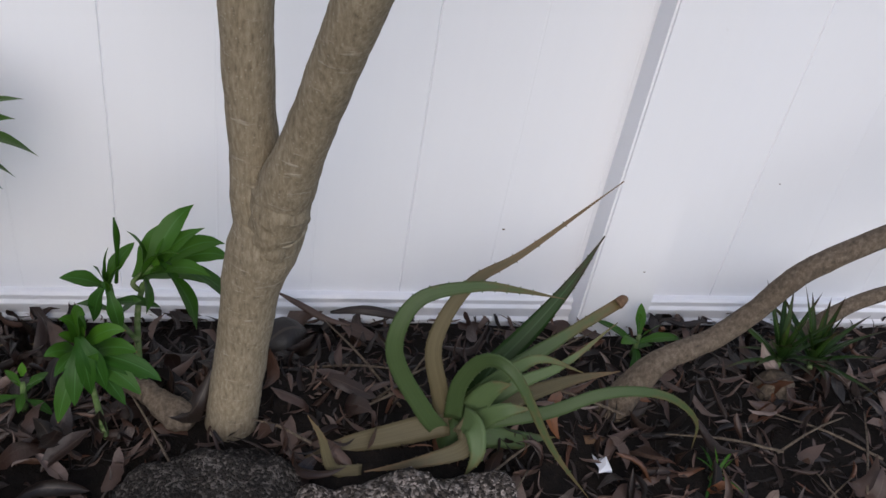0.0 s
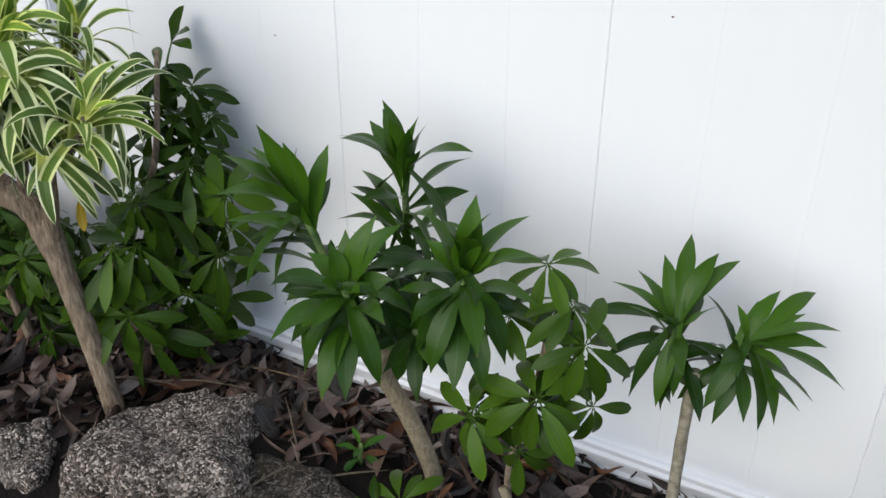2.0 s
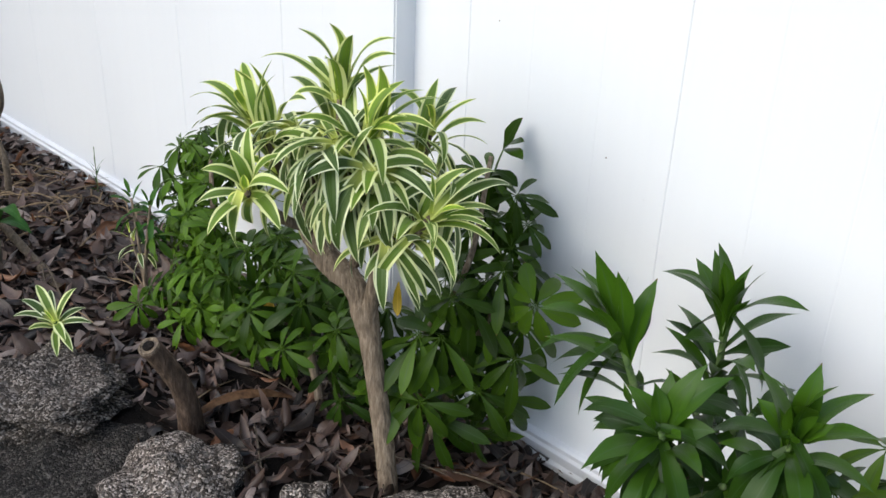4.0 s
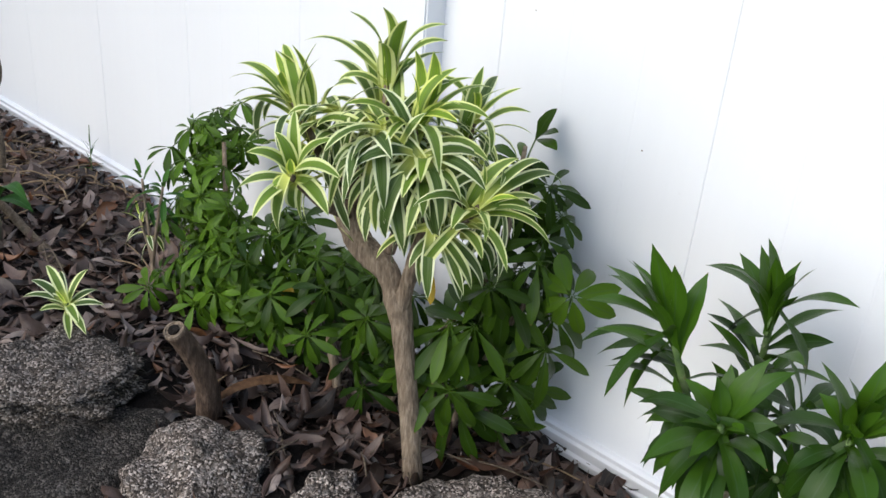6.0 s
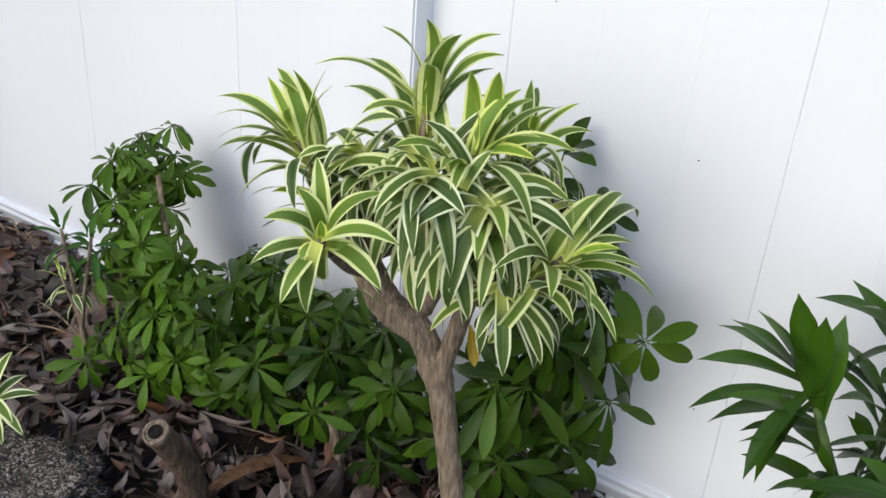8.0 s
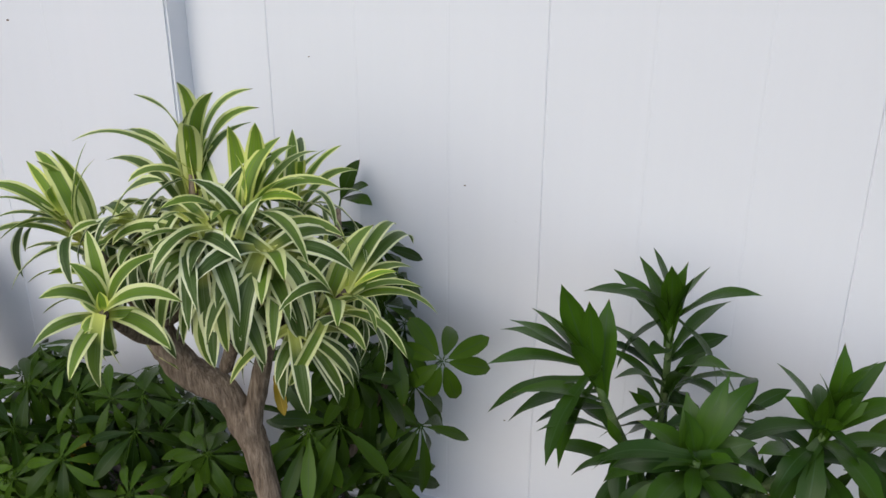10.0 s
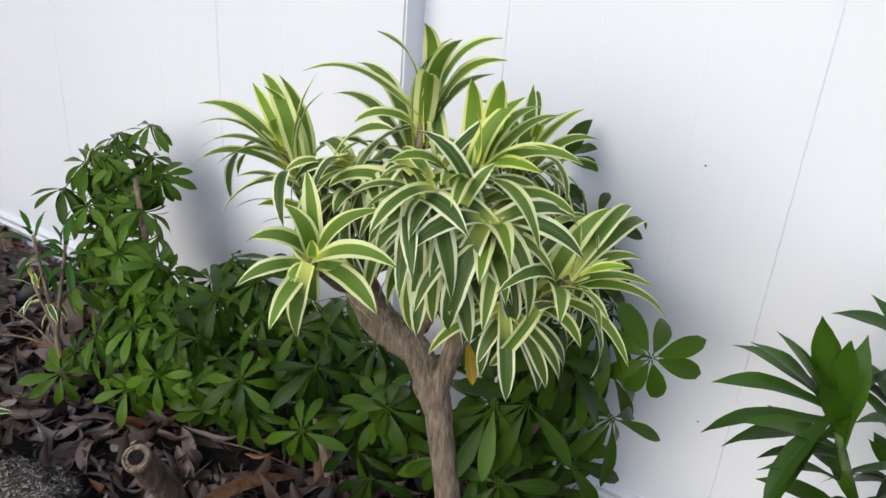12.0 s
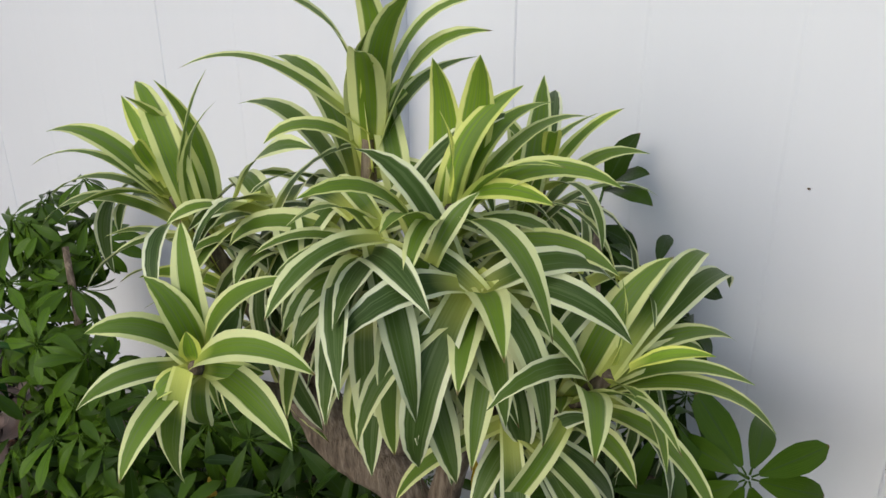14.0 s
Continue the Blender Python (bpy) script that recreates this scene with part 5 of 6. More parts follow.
def aloe():
    plant = thing("aloe", (0.04, -0.335, 0.12), "sprawling aloe with long toothed green leaves and withered tips", "succulent")
    A, T = M_ALOE, M_ALOE_TAN
    turn = itertools.count()

    def blade(pts, width, thick, mat, end=0.06, young=0.2):
        aloe_blade(plant, pts, width, thick, mat, end=end, young=young + 0.05 * (next(turn) % 5))

    blade([(0.03, -0.335, 0.15), (0.012, -0.33, 0.215), (-0.004, -0.31, 0.295), (0.036, -0.28, 0.372), (0.113, -0.25, 0.408), (0.246, -0.2, 0.496)], 0.029, 0.011, T)
    blade([(0.02, -0.345, 0.15), (-0.014, -0.35, 0.205), (-0.066, -0.35, 0.318), (-0.042, -0.33, 0.39), (0.032, -0.32, 0.407), (0.093, -0.32, 0.401), (0.157, -0.32, 0.387)], 0.029, 0.013, A)
    blade([(0.06, -0.31, 0.15), (0.093, -0.28, 0.2), (0.155, -0.24, 0.249), (0.213, -0.2, 0.304), (0.263, -0.16, 0.367)], 0.042, 0.014, M_TUFT, young=0.0)
    blade([(0.06, -0.325, 0.16), (0.113, -0.3, 0.219), (0.196, -0.27, 0.267), (0.28, -0.24, 0.308)], 0.034, 0.013, A, 0.5)
    blade([(0.06, -0.335, 0.17), (0.124, -0.32, 0.22), (0.19, -0.31, 0.251), (0.26, -0.29, 0.315)], 0.024, 0.010, A, young=0.75)
    blade([(0.035, -0.34, 0.17), (0.033, -0.345, 0.25), (0.056, -0.36, 0.312), (0.092, -0.39, 0.313), (0.154, -0.43, 0.212), (0.217, -0.46, 0.138)], 0.027, 0.012, A)
    blade([(0.05, -0.35, 0.16), (0.085, -0.36, 0.189), (0.159, -0.37, 0.217), (0.24, -0.37, 0.257), (0.325, -0.37, 0.25), (0.39, -0.37, 0.195), (0.405, -0.37, 0.125)], 0.024, 0.011, A)
    blade([(0.05, -0.345, 0.145), (0.078, -0.35, 0.145), (0.168, -0.35, 0.128), (0.246, -0.35, 0.128)], 0.044, 0.014, A)
    blade([(0.045, -0.35, 0.18), (0.054, -0.365, 0.178), (0.046, -0.385, 0.160), (-0.02, -0.40, 0.150), (-0.094, -0.41, 0.146)], 0.040, 0.012, T)
    blade([(0.03, -0.34, 0.165), (-0.046, -0.35, 0.150), (-0.125, -0.36, 0.138), (-0.188, -0.38, 0.128)], 0.042, 0.012, T)
    blade([(-0.096, -0.40, 0.135), (-0.136, -0.40, 0.141), (-0.154, -0.39, 0.195), (-0.174, -0.38, 0.229)], 0.020, 0.008, T)
    blade([(0.07, -0.33, 0.16), (0.146, -0.31, 0.185), (0.225, -0.29, 0.197), (0.303, -0.27, 0.192)], 0.030, 0.012, T)
    blade([(0.05, -0.335, 0.17), (0.063, -0.33, 0.203), (0.103, -0.33, 0.255), (0.146, -0.33, 0.283), (0.214, -0.33, 0.254)], 0.030, 0.012, A, young=0.75)
    blade([(0.045, -0.345, 0.18), (0.058, -0.372, 0.19), (0.062, -0.40, 0.165), (0.048, -0.41, 0.13)], 0.040, 0.013, A, young=0.75)
    blade([(0.05, -0.335, 0.16), (0.075, -0.35, 0.24), (0.10, -0.36, 0.265)], 0.040, 0.014, A, young=0.75)
    blade([(0.05, -0.345, 0.16), (0.095, -0.365, 0.215), (0.135, -0.37, 0.225)], 0.034, 0.013, A, young=0.75)
    tube_part("withered_tip", [(0.276, -0.242, 0.306, 0.0085), (0.285, -0.238, 0.311, 0.007), (0.29, -0.236, 0.312, 0.004)], M_DEADTIP, plant, "dark withered leaf end", 9, 4, 0.3)
    tube_part("withered_tip", [(0.24, -0.35, 0.127, 0.010), (0.262, -0.35, 0.128, 0.008), (0.28, -0.352, 0.126, 0.003)], M_DEADTIP, plant, "red-brown withered leaf end", 9, 4, 0.3)
    tube_part("crown", [(0.04, -0.335, 0.09, 0.028), (0.045, -0.337, 0.13, 0.028), (0.05, -0.34, 0.165, 0.014)], M_ALOE, plant, segs=12)


aloe()


# ---- leaning branch beside the aloe ----
def leaning_branch():
    ob = thing("leaning_shrub", (0.33, -0.285, 0.12), "low woody shrub with a crooked leaning brown branch", "shrub")
    tube_part("branch", [(0.30, -0.285, 0.11, 0.026), (0.327, -0.28, 0.175, 0.023), (0.363, -0.27, 0.215, 0.0185), (0.447, -0.25, 0.245, 0.0165), (0.5, -0.24, 0.293, 0.0165), (0.545, -0.24, 0.366, 0.017), (0.599, -0.24, 0.412, 0.0165), (0.70, -0.24, 0.48, 0.016), (0.88, -0.22, 0.62, 0.013), (1.0, -0.2, 0.8, 0.009)],
              M_BARK_DARK, ob, segs=16, steps=8, rough=0.10)
    tube_part("branch", [(0.62, -0.16, 0.11, 0.016), (0.70, -0.14, 0.165, 0.014), (0.782, -0.12, 0.205, 0.013), (0.90, -0.12, 0.26, 0.012), (1.05, -0.12, 0.36, 0.009)], M_BARK_DARK, ob, segs=12, rough=0.1, seed=4)


leaning_branch()


def tuft(name, base, axis, count, ln, wd, profile, mat, label, category, spread=(8, 70), weight=(0.1, 0.8), stem=0.03, stalk=None, group=""):
    ob = thing(name, base, label, category, group)
    pts = stalk or [(*base, 0.006)]
    hub = Vector(base) + Vector(axis).normalized() * stem
    st = tube_part("stem", pts + [(*hub, 0.0035)], M_GREENSTEM, ob, segs=7, steps=4)
    rosette(st, hub, axis, count, ln, wd, profile, mat, spread, weight, stem, young=6, twist=0.4, wave=0.08, curl=0.3, fold=0.3)
    return ob


tuft("grassy_shoot", (0.610, -0.21, 0.14), (-0.1, 0.05, 1), 20, 0.115, 0.012, GRASSY, M_TUFT, "tuft of narrow green leaves on a knobbly stump", "shoot", (4, 55), (0.0, 0.4), group="tufts by the leaning branch")
tuft("grassy_shoot", (0.672, -0.21, 0.135), (-0.15, 0.0, 1), 24, 0.125, 0.012, GRASSY, M_TUFT, "tuft of narrow green leaves with purplish tips", "shoot", (4, 55), (0.0, 0.4), group="tufts by the leaning branch")
tuft("sprig", (0.398, -0.125, 0.075), (0.0, 0.0, 1), 8, 0.085, 0.026, BROAD, M_SHOOT, "small green leafy sprig against the fence post", "shoot", (15, 95), stem=0.05)
tube_stump = thing("root_knob", (0.60, -0.25, 0.11), "knobbly brown root stub in the mulch", "root")
tube_part("knob", [(0.585, -0.25, 0.08, 0.028), (0.592, -0.248, 0.12, 0.030), (0.60, -0.245, 0.15, 0.020)], M_BARK_DARK, tube_stump, segs=14, rough=0.25)


# ---- shoots left of the forked trunk ----
def shoot_plant():
    ob = thing("leafy_shoot", (-0.40, -0.27, 0.12), "young green shoot with broad pointed leaves beside the forked trunk", "shoot")
    st = tube_part("stem", [(-0.395, -0.26, 0.10, 0.005), (-0.40, -0.255, 0.22, 0.0045), (-0.395, -0.25, 0.31, 0.004), (-0.375, -0.235, 0.36, 0.003)], M_GREENSTEM, ob, segs=7)
    crown_shoot(ob, (-0.388, -0.245, 0.335), (-0.375, -0.255, 0.375), (0.62, -0.10, 0.75),
                [(-0.325, -0.205, 0.438), (-0.285, -0.225, 0.390), (-0.276, -0.240, 0.376), (-0.300, -0.262, 0.350), (-0.272, -0.275, 0.324), (-0.351, -0.215, 0.418), (-0.340, -0.270, 0.410), (-0.319, -0.295, 0.300), (-0.310, -0.230, 0.420), (-0.300, -0.285, 0.385)],
                0.04, 5, 0.07, (10, 60), (0.2, 0.8), 0.026, 0.105, 0.16, 4, 0.0, mat=M_SHOOT, profile=BLADE, bark=M_GREENSTEM, thick=0.004)
    s2 = tube_part("stem", [(-0.40, -0.255, 0.24, 0.004), (-0.42, -0.265, 0.29, 0.0035), (-0.425, -0.275, 0.36, 0.003)], M_GREENSTEM, ob, segs=7)
    aimed_head(s2, (-0.426, -0.280, 0.350), (-0.1, -0.1, 0.95), [(-0.481, -0.29, 0.384), (-0.44, -0.29, 0.405), (-0.42, -0.29, 0.435), (-0.408, -0.29, 0.405), (-0.363, -0.29, 0.336), (-0.386, -0.29, 0.348), (-0.413, -0.30, 0.303), (-0.465, -0.295, 0.345), (-0.445, -0.30, 0.32), (-0.395, -0.250, 0.410)], 0.0225, BROAD, M_SHOOT, 0.05, 0.2, 0.3, 0.06)
    tube_part("bud", [(-0.418, -0.27, 0.36, 0.0025), (-0.413, -0.276, 0.41, 0.0025), (-0.411, -0.279, 0.445, 0.0042), (-0.412, -0.281, 0.473, 0.0012)], M_SHOOT, ob, "dark rolled leaf bud", 7)
    low = thing("leafy_shoot", (-0.45, -0.325, 0.13), "low green shoot with drooping pointed leaves in the mulch", "shoot")
    s3 = tube_part("stem", [(-0.44, -0.32, 0.10, 0.005), (-0.45, -0.32, 0.2, 0.0045), (-0.458, -0.322, 0.300, 0.004)], M_GREENSTEM, low, segs=7)
    aimed_head(s3, (-0.460, -0.325, 0.312), (0.05, -0.35, 0.9), [(-0.491, -0.36, 0.195), (-0.407, -0.35, 0.218), (-0.378, -0.34, 0.256), (-0.401, -0.33, 0.334), (-0.479, -0.33, 0.353), (-0.50, -0.34, 0.298), (-0.445, -0.36, 0.25), (-0.429, -0.35, 0.249), (-0.445, -0.34, 0.37), (-0.39, -0.33, 0.295), (-0.465, -0.37, 0.24), (-0.361, -0.345, 0.258), (-0.385, -0.358, 0.246)], 0.0255, BROAD, M_SHOOT, 0.04, 0.6, 0.5, 0.08)
    rosette(s3, (-0.460, -0.322, 0.308), (0.05, -0.35, 0.9), 6, 0.05, 0.02, BROAD, M_SHOOT, (10, 70), (0.2, 0.8), 0.04, young=5)


shoot_plant()
tuft("seedling", (-0.555, -0.275, 0.125), (0.1, -0.1, 1), 9, 0.045, 0.015, BROAD, M_SHOOT, "small pale green seedling in the mulch", "seedling", (15, 100), stem=0.06, group="seedlings")
tuft("seedling", (-1.185, -0.265, 0.12), (0.1, -0.1, 1), 9, 0.045, 0.015, BROAD, M_SHOOT, "small pale green seedling in the mulch", "seedling", (15, 100), stem=0.05, group="seedlings")
tuft("seedling", (0.42, -0.42, 0.12), (0.1, -0.1, 1), 8, 0.05, 0.006, GRASSY, M_SHOOT, "thin grassy seedling in the mulch", "seedling", (10, 80), stem=0.03, group="seedlings")


def sprout_umbrella():
    ob = thing("umbrella_sprout", (-1.03, -0.40, 0.15), "small umbrella plant sprout over the edging stone", "shoot")
    kinds = [palmate_mesh(400 + i, 9, 0.075, 0.07, 0.27, LEAFLET, (-50, 6), -0.3) for i in range(2)]
    tube_part("stem", [(-0.95, -0.33, 0.13, 0.003), (-0.98, -0.36, 0.20, 0.0025), (-1.02, -0.40, 0.235, 0.002)], M_GREENSTEM, ob, segs=6)
    put_palmate(ob, kinds[0], (-1.02, -0.41, 0.245), (0.1, -0.6, 0.8), 1.0)
    put_palmate(ob, kinds[1], (-1.04, -0.43, 0.225), (0.0, -0.7, 0.6), 0.9)


sprout_umbrella()


# ---- cut stump ----
def cut_stump():
    ob = thing("cut_stump", (-1.997, -0.57, 0.12), "short sawn-off woody stump leaning over the stones", "stump")
    tube_part("stub", [(-2.035, -0.530, 0.07, 0.030), (-2.025, -0.538, 0.15, 0.025), (-2.010, -0.556, 0.235, 0.0215), (-2.004, -0.590, 0.315, 0.020), (-2.002, -0.618, 0.364, 0.0195)], M_BARK_STUMP, ob, segs=18, steps=9, rough=0.12)
    d = Vector((0.03, -0.42, 0.90)).normalized()
    c = Vector((-2.0015, -0.6195, 0.367))
    bm = bmesh.new()
    e1 = d.orthogonal().normalized()
    e2 = d.cross(e1)
    rows = [(0.0198, -0.006), (0.0196, 0.001), (0.0165, 0.0015), (0.0150, -0.001), (0.0085, -0.001), (0.0075, 0.0012), (0.0055, 0.0012), (0.0048, -0.004), (0.0001, -0.006)]
    rings = []
    for r, h in rows:
        rings.append([bm.verts.new(c + d * h + (e1 * math.cos(a) + e2 * math.sin(a)) * r * (1 + 0.05 * noise.noise((a * 2, r * 90, 0)))) for a in [2 * math.pi * k / 20 for k in range(20)]])
    for a, b2 in zip(rings, rings[1:]):
        for k in range(20):
            bm.faces.new((a[k], a[(k + 1) % 20], b2[(k + 1) % 20], b2[k]))
    part("cut_face", bm, M_BARK, ob, c, "grey weathered sawn end")
    # Solid plug: its soil-dark colour draws the shade inside a hollow pith.
    plug_at = c + d * 0.002
    tube_part("pith", [(*(plug_at - d * 0.006), 0.0105), (*plug_at, 0.0108), (*(plug_at + d * 0.0006), 0.0100)], M_SOIL, ob, "dark plug drawn for the shaded hollow of the pith", 12, 3, 0.1)


cut_stump()

# ---- far end of the bed ----
SPROUT_TIPS = [(-2.484, -0.617, 0.292), (-2.421, -0.557, 0.289), (-2.347, -0.566, 0.238), (-2.331, -0.656, 0.199), (-2.468, -0.681, 0.246), (-2.486, -0.652, 0.267), (-2.312, -0.63, 0.21),
               (-2.401, -0.679, 0.243), (-2.477, -0.592, 0.273), (-2.322, -0.638, 0.234), (-2.392, -0.554, 0.251)]


def variegated_sprout():
    ob = thing("variegated_sprout", (-2.41, -0.625, 0.12), "small variegated dracaena sprout with striped drooping leaves in the mulch", "shoot")
    hub = (-2.402, -0.62, 0.239)
    st = tube_part("stem", [(-2.41, -0.625, 0.09, 0.005), (-2.405, -0.622, 0.17, 0.0045), (*hub, 0.004)], M_GREENSTEM, ob, segs=7)
    for k, tip in enumerate(SPROUT_TIPS):
        aimed_leaf(st, Vector(hub) + Vector((0, 0, -0.006 * (k % 4))), (0.1, -0.25, 0.9), tip, random.uniform(0.017, 0.022), LANCE, M_VARIEGATED, 0.5, 0.3, random.uniform(-0.4, 0.4), 0.0 if k % 3 else 0.3, 0.4)
    rosette(st, hub, (-0.2, -0.3, 0.9), 5, 0.06, 0.016, LANCE, M_VARIEGATED, (10, 60), (0.1, 0.7), 0.03, young=4)


variegated_sprout()


def far_shrub():
    ob = thing("young_tree", (-3.03, -0.50, 0.12), "young tree with dark canes and broad green leaves", "tree")
    tube_part("cane", [(-3.03, -0.50, 0.07, 0.013), (-3.035, -0.50, 0.16, 0.012), (-3.033, -0.50, 0.26, 0.0115), (-3.022, -0.50, 0.448, 0.011), (-3.00, -0.50, 0.60, 0.010), (-2.98, -0.49, 1.0, 0.008), (-2.96, -0.48, 1.3, 0.006)], M_BARK_DARK, ob, segs=10)
    tube_part("cane", [(-2.70, -0.468, 0.095, 0.0135), (-2.735, -0.468, 0.122, 0.0135), (-2.815, -0.468, 0.142, 0.0128), (-2.924, -0.468, 0.165, 0.0115), (-3.02, -0.475, 0.195, 0.010), (-3.03, -0.495, 0.215, 0.007)], M_BARK_DARK, ob, segs=12, rough=0.1)
    b = tube_part("twig", [(-3.02, -0.49, 0.19, 0.005), (-2.98, -0.50, 0.232, 0.004)], M_GREENSTEM, ob, segs=6)
    for tip, wd, age in (((-2.943, -0.50, 0.360), 0.042, 0.7), ((-3.060, -0.51, 0.310), 0.040, 0.5), ((-2.901, -0.52, 0.337), 0.030, 0.5), ((-2.73, -0.53, 0.320), 0.036, 0.1), ((-2.85, -0.47, 0.235), 0.038, 0.0), ((-2.93, -0.58, 0.190), 0.034, 0.0)):
        bowed_leaf(b, (-2.98, -0.50, 0.228), (0.2, -0.2, 0.9), tip, wd, M_SHOOT, 0.2, age, 0.2, hook=0.2, profile=BLADE)
    low = tube_part("twig", [(-3.032, -0.505, 0.20, 0.004), (-3.00, -0.54, 0.235, 0.003)], M_GREENSTEM, ob, segs=6)
    for tip in ((-2.84, -0.585, 0.125), (-2.92, -0.60, 0.118), (-2.87, -0.545, 0.165), (-3.06, -0.62, 0.15)):
        bowed_leaf(low, (-3.00, -0.54, 0.232), (0.3, -0.3, 0.8), tip, 0.040, M_TUFT, 0.3, 0.05, 0.2, hook=0.2, profile=BLADE)
    v = thing("vine_stem", (-3.336, -0.334, 0.10), "thin wavy bare brown stem rising beside the fence", "vine")
    tube_part("stem", [(-3.336, -0.334, 0.07, 0.0105), (-3.331, -0.334, 0.14, 0.0105), (-3.318, -0.334, 0.20, 0.0102), (-3.317, -0.334, 0.261, 0.0098), (-3.347, -0.334, 0.308, 0.0095), (-3.340, -0.334, 0.36, 0.0095), (-3.275, -0.334, 0.435, 0.0095), (-3.268, -0.334, 0.492, 0.009),
                       (-3.314, -0.334, 0.561, 0.0085), (-3.375, -0.334, 0.635, 0.0075), (-3.45, -0.32, 0.80, 0.006), (-3.47, -0.30, 1.1, 0.005)], M_BARK_DARK, v, segs=10)


far_shrub()


def pale_weed():
    ob = thing("pale_weed", (-2.505, -0.36, 0.12), "straggly weed with pale variegated leaves on thin stems", "weed")
    for k, (top, ax) in enumerate((((-2.545, -0.36, 0.30), (-0.3, -0.2, 0.8)), ((-2.455, -0.35, 0.41), (0.1, -0.1, 1)), ((-2.54, -0.35, 0.40), (-0.2, 0, 1)))):
        st = tube_part("stem", [(-2.505, -0.36, 0.09, 0.006), (-2.51, -0.355, 0.2, 0.005), (*top, 0.003)], M_BARK, ob, segs=7)
        rosette(st, top, ax, 10, 0.065, 0.014, LANCE, M_VARIEGATED if k == 0 else M_SHOOT, (10, 110), (0.2, 1.4), 0.08, young=4)
    w = thing("grass_weed", (-3.34, -0.06, 0.06), "thin feathery weed growing by the fence rail", "weed")
    st = tube_part("stem", [(-3.34, -0.06, 0.04, 0.002), (-3.345, -0.055, 0.14, 0.0015), (-3.35, -0.05, 0.22, 0.001)], M_GREENSTEM, w, segs=5)
    rosette(st, (-3.345, -0.055, 0.15), (0, 0, 1), 12, 0.045, 0.004, GRASSY, M_SHOOT, (15, 70), (0.1, 0.5), 0.10, young=4)


pale_weed()


# ---- leaf mulch ----
def dead_leaf_shape(rs, ln, wd, nv=6, nu=4, rolled=1.0):
    """A dry leaf lying along +x: blunt or pointed, bent lengthways and rolled up across, its edges worn."""
    verts, uvs, faces = [], [], []
    bend = rs.uniform(-1.3, 1.6)
    roll = rs.choice((-1, 1)) * (rs.uniform(0.2, 1.5) if rs.random() < 0.6 else rs.uniform(1.5, 4.2)) * rolled
    twist = rs.uniform(-1.5, 1.5)
    sway = rs.uniform(-0.7, 0.7)
    blunt = rs.uniform(0.45, 0.9)
    peak = rs.uniform(0.7, 1.25)
    sides = [[rs.uniform(0.80, 1.08) for _ in range(nv + 1)] for _ in range(2)]
    for i in range(nv + 1):
        v = i / nv
        w = 0.5 * wd * max(0.04, math.sin(math.pi * v ** peak) ** blunt)
        x = (v - 0.5) * ln
        z = bend * (v - 0.5) ** 2 * ln + 0.03 * ln * math.sin(7 * v + 9 * sway)
        h = roll * (0.6 + 0.6 * v) * 0.5
        for k in range(nu + 1):
            u = 2 * k / nu - 1
            ww = w * (sides[0][i] if u < 0 else sides[1][i])
            y = ww * math.sin(u * h) / h
            zz = z + ww * (1 - math.cos(u * h)) / h + rs.uniform(-0.04, 0.04) * w
            a = twist * (v - 0.5)
            verts.append((x, y * math.cos(a) - zz * math.sin(a) + sway * ln * (v - 0.5) ** 2, y * math.sin(a) + zz * math.cos(a)))
            uvs.append((k / nu, v))
    n = nu + 1
    for i in range(nv):
        for k in range(nu):
            q = i * n + k
            faces.append((q, q + 1, q + 1 + n, q + n))
    return verts, faces, uvs


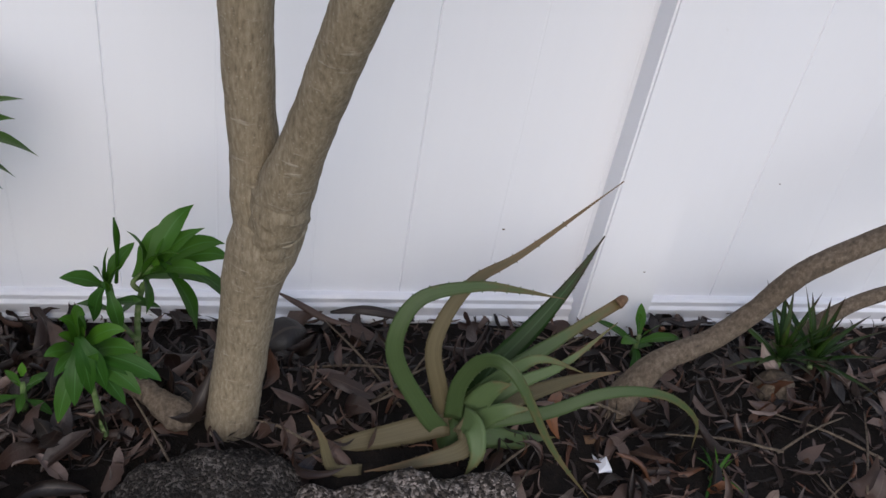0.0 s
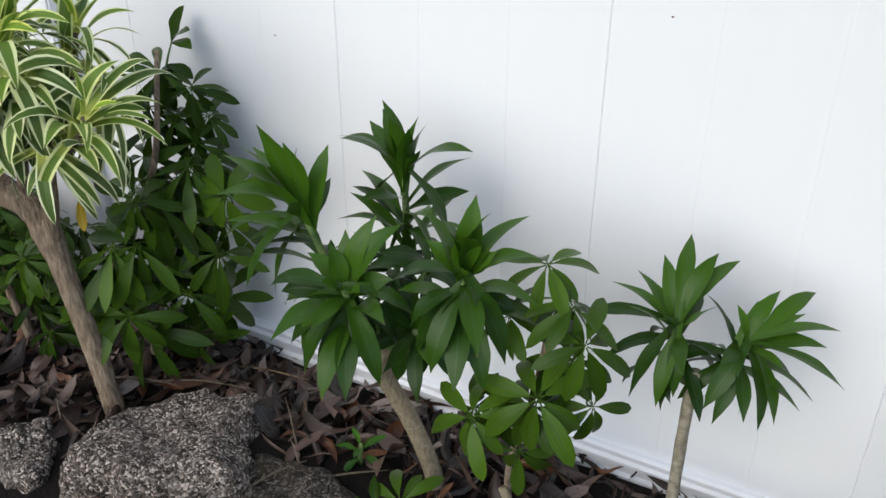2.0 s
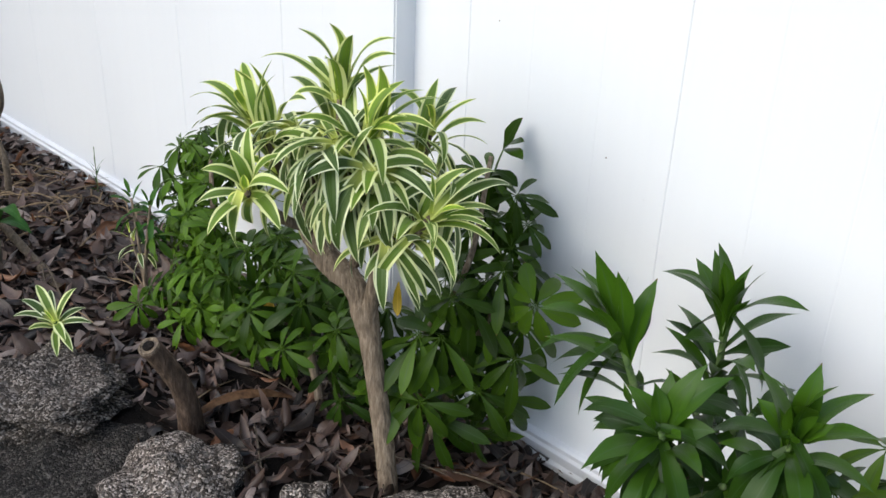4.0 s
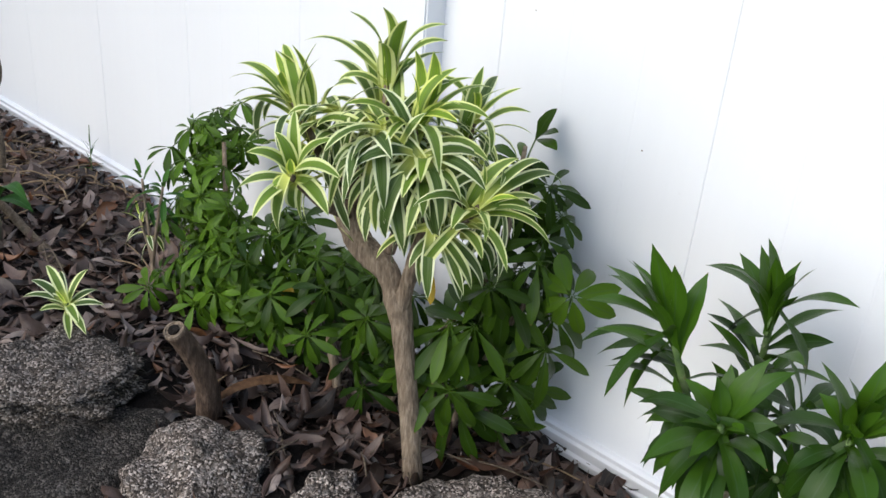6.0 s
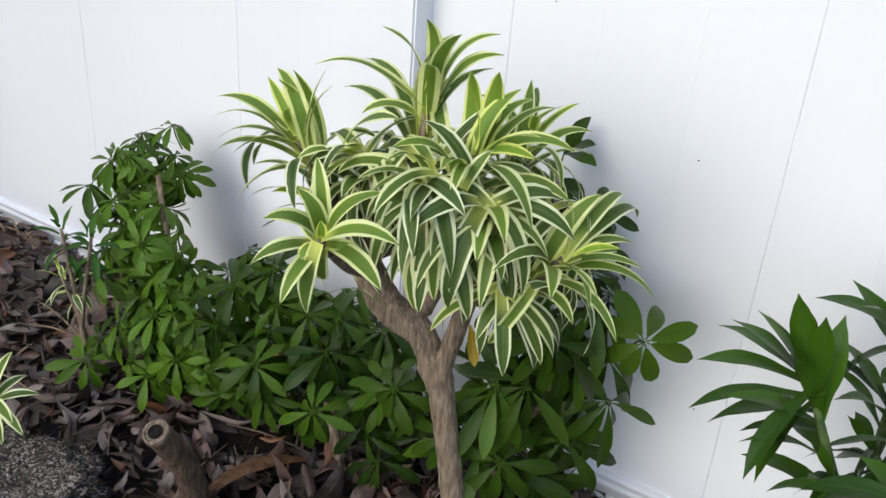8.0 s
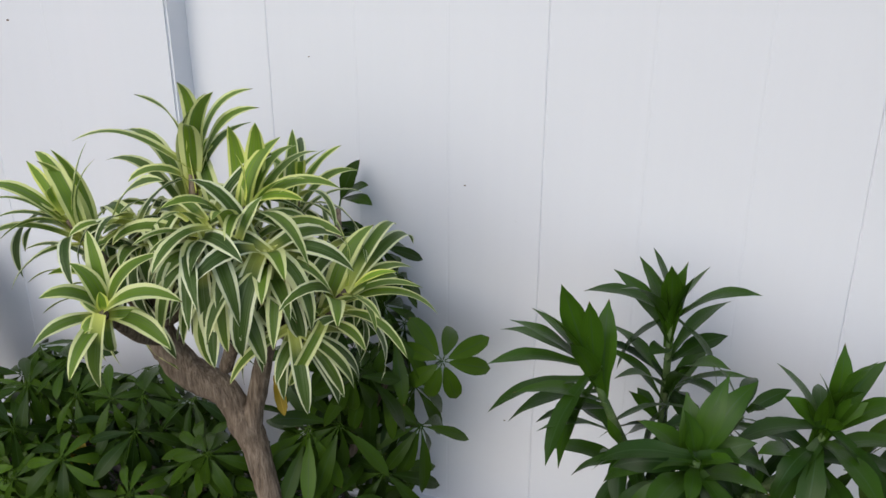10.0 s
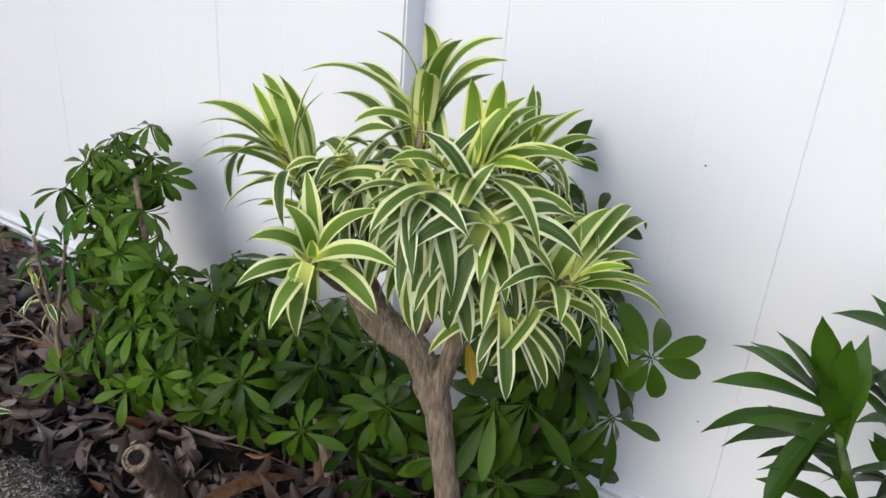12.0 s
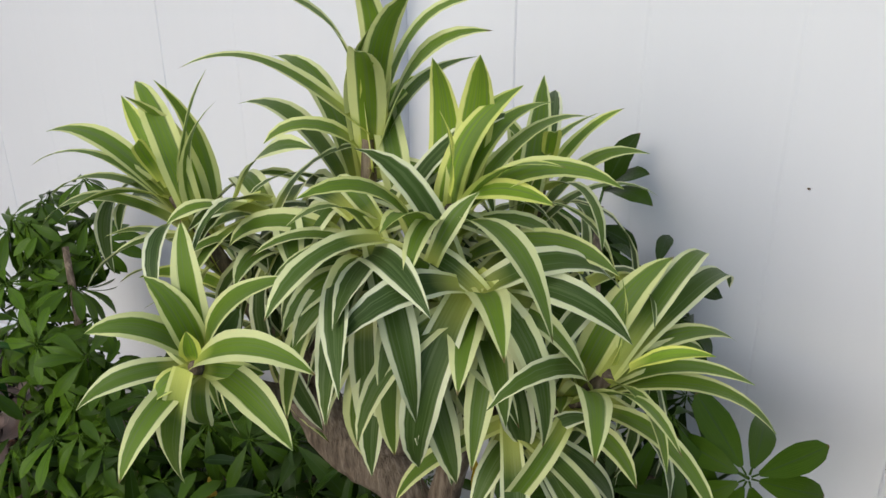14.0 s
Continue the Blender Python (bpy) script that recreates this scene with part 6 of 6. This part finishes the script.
def litter():
    rs = random.Random(5)
    verts, faces, uvs, pale_faces = [], [], [], []

    def pale_share(x):
        """Share of leaves in the paler tones, rising leftwards from x = -1.2 to -2.2."""
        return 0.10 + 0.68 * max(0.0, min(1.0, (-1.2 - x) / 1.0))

    def spot():
        x = rs.uniform(-4.9, 1.3)
        y = -0.012 - 0.80 * rs.random() ** 1.0
        return x, y

    def add_leaf(x, y, ln, wd, lift, tilt, rolled=1.0):
        if any((x - sx) ** 2 + (y - sy) ** 2 < (0.92 * sr) ** 2 for sx, sy, sr, st in STONES):
            return
        v, f, uv = dead_leaf_shape(rs, ln, wd, 7, 4, rolled)
        e = Euler((rs.gauss(0, tilt), rs.gauss(0, tilt), rs.uniform(0, 6.28))).to_matrix()
        c = Vector((x, y, ground_height(x, y) + lift))
        o = len(verts)
        for q in v:
            w = e @ Vector(q) + c
            w.y = min(w.y, -0.018)
            w.z = max(w.z, ground_height(x, y) - 0.004)
            if y > -0.09:
                w.z = min(w.z, ground_height(x, y) + 0.026)
            verts.append(tuple(w))
        faces.extend(tuple(i + o for i in q) for q in f)
        uvs.extend(uv)
        pale_faces.extend([rs.random() < pale_share(x)] * len(f))

    def leafy(x):
        return 1.0 - 0.70 * max(0.0, min(1.0, (x + 0.60) / 0.55))

    for i in range(7400):
        x, y = spot()
        if rs.random() > leafy(x):
            continue
        ln = rs.uniform(0.03, 0.06) if rs.random() < 0.45 else rs.uniform(0.055, 0.105)
        slim = max(0.0, min(1.0, (x + 1.35) / 0.5))
        add_leaf(x, y, ln, ln * rs.uniform(0.24, 0.46 - 0.04 * slim), rs.uniform(0.0, 0.034 + 0.012 * slim), 0.42 + 0.25 * slim, 1 + 0.9 * slim)
    for i in range(2600):
        x, y = spot()
        ln = rs.uniform(0.02, 0.075)
        add_leaf(x, y, ln, rs.uniform(0.003, 0.010), rs.uniform(0.004, 0.02), 0.25)
    for i in range(2800):
        x, y = rs.uniform(-0.7, 1.2), -0.015 - 0.75 * rs.random()
        ln = rs.uniform(0.012, 0.045)
        add_leaf(x, y, ln, rs.uniform(0.003, 0.008), rs.uniform(0.0, 0.016), 0.35)
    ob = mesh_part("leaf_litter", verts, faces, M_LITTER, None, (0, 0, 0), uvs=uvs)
    ob.data.materials.append(M_LITTER_PALE)
    ob.data.polygons.foreach_set("material_index", [int(q) for q in pale_faces])
    tagged(ob, "thick layer of dry brown curled leaves and bark chips", "leaf litter", kind="stuff")

    kinds = []
    for i in range(16):
        ln = rs.uniform(0.05, 0.10)
        v, f, uv = dead_leaf_shape(rs, ln, ln * rs.uniform(0.26, 0.44), 10, 4)
        me = bpy.data.meshes.new("dead_leaf")
        me.from_pydata(v, [], f)
        finish(me, uv, None)
        me.materials.append(M_DEAD_PALE if i % 2 else M_DEAD)
        kinds.append(me)
    for i in range(360):
        x, y = rs.uniform(-2.9, 0.75), -0.03 - 0.6 * rs.random()
        if any((x - sx) ** 2 + (y - sy) ** 2 < (0.95 * sr) ** 2 for sx, sy, sr, st in STONES):
            continue
        if rs.random() > leafy(x) + 0.15:
            continue
        lf = new("dead_leaf", kinds[2 * rs.randrange(8) + (rs.random() < pale_share(x))])
        lf.parent = ob
        lf.matrix_basis = Matrix.Translation((x, y, ground_height(x, y) + rs.uniform(0.014, 0.034))) @ Euler((rs.gauss(0, 0.4), rs.gauss(0, 0.3), rs.uniform(0, 6.28))).to_matrix().to_4x4()
    for i in range(64):
        x, y, a, ln = rs.uniform(-2.8, 0.9), rs.uniform(-0.55, -0.08), rs.uniform(0, 3.14), rs.uniform(0.08, 0.22)
        z = ground_height(x, y) + 0.026
        dx, dy = math.cos(a) * ln / 2, math.sin(a) * ln / 2
        if y + abs(dy) > -0.03:
            continue
        v, f = tube([(x - dx, y - dy, z, 0.0022), (x, y, z + rs.uniform(0, 0.012), 0.0019), (x + dx, y + dy, z - 0.004, 0.0012)], 6, 5, 0.1)
        pale = i % 3 == 0 and x < -0.4
        tw = mesh_part("twig", v, f, M_STRAW if pale else M_BARK_DARK, None, (x, y, z))
        tagged(tw, "thin dry straw-coloured twig lying on the leaf mulch" if pale else "thin dry brown twig lying on the leaf mulch", "twig", "twigs in the mulch")

    verts, faces = [], []
    for i in range(70):
        x, y, a, ln = rs.gauss(-3.35, 0.22), rs.uniform(-0.45, -0.08), rs.uniform(0, 3.14), rs.uniform(0.06, 0.15)
        z = ground_height(x, y) + rs.uniform(0.02, 0.036)
        dx, dy = math.cos(a) * ln / 2, math.sin(a) * ln / 2
        if y + abs(dy) > -0.03:
            continue
        v, f = tube([(x - dx, y - dy, z, 0.0022), (x + 0.01, y, z + rs.uniform(0, 0.02), 0.0026), (x + dx, y + dy, z - 0.003, 0.0012)], 5, 4, 0.1)
        faces.extend(tuple(q + len(verts) for q in w) for w in f)
        verts.extend(v)
    mesh_part("straw", verts, faces, M_STRAW, ob, (0, 0, 0), "dry tan straw among the leaves")


litter()


def mulch_pieces():
    rs = random.Random(11)
    scrap = thing("plastic_scrap", (0.255, -0.405, 0.13), "torn scrap of crumpled white plastic in the mulch", "litter scrap")
    v = [(0.240 + 0.010 * i + 0.004 * math.sin(j * 2), -0.42 + 0.011 * j + rs.uniform(-0.003, 0.003), 0.135 + rs.uniform(0, 0.014)) for j in range(4) for i in range(3)]
    f = [(j * 3 + i, j * 3 + i + 1, j * 3 + i + 4, j * 3 + i + 3) for j in range(3) for i in range(2)]
    mesh_part("sheet", v, f, M_VINYL, scrap, (0.25, -0.405, 0.13), smooth=False)
    wood = thing("wood_stub", (-0.375, -0.285, 0.13), "weathered broken piece of grey-brown wood lying in the mulch", "wood")
    tube_part("stub", [(-0.425, -0.245, 0.150, 0.013), (-0.385, -0.278, 0.155, 0.017), (-0.340, -0.312, 0.150, 0.019), (-0.326, -0.324, 0.146, 0.010)], M_BARK_DARK, wood, segs=16, rough=0.45)
    for pts, wd, label in (
            ([(-0.207, -0.03, 0.125), (-0.165, -0.05, 0.112), (-0.127, -0.073, 0.105), (-0.09, -0.08, 0.10)], 0.013, "long curled brown leaf leaning on the fence rail"),
            ([(-0.12, -0.05, 0.10), (-0.07, -0.06, 0.115), (-0.02, -0.065, 0.11), (0.02, -0.07, 0.10)], 0.018, "long red-brown curled leaf by the fence rail"),
            ([(-2.03, -0.53, 0.150), (-2.01, -0.47, 0.172), (-1.985, -0.40, 0.168), (-1.954, -0.345, 0.150)], 0.032, "large curled tan-brown leaf lying beside the cut stump"),
            ([(-0.232, -0.172, 0.135), (-0.20, -0.15, 0.15), (-0.165, -0.128, 0.135)], 0.055, "broad pale grey dried leaf behind the trunk"),
            ([(-1.02, -0.36, 0.17), (-0.96, -0.37, 0.18), (-0.90, -0.39, 0.165)], 0.035, "curled tan dead leaf beside the edging stone")):
        ob = thing("fallen_leaf", pts[0], label, "dead leaf", "large fallen leaves")
        line = spline(pts, 5)
        verts, faces, uvs = [], [], []
        n = len(line)
        for i, q in enumerate(line):
            d = (Vector(line[min(i + 1, n - 1)]) - Vector(line[max(i - 1, 0)])).normalized()
            side = d.cross(Vector((-0.2, -0.5, 0.85))).normalized()
            up = side.cross(d)
            w = 0.5 * wd * max(0.05, math.sin(math.pi * min(0.98, 0.04 + 0.96 * i / (n - 1))) ** 0.7)
            for k in range(7):
                u = k / 3 - 1
                verts.append(Vector(q) + side * (w * math.sin(u * 1.25)) + up * (w * (0.6 * math.cos(u * 1.25)) + rs.uniform(-0.0012, 0.0012)))
                uvs.append((k / 6, i / (n - 1)))
        for i in range(n - 1):
            for k in range(6):
                a = i * 7 + k
                faces.append((a, a + 1, a + 8, a + 7))
        mesh_part("blade", verts, faces, M_DRYTAN if "tan" in label else M_DEAD, ob, pts[0], uvs=uvs)


mulch_pieces()
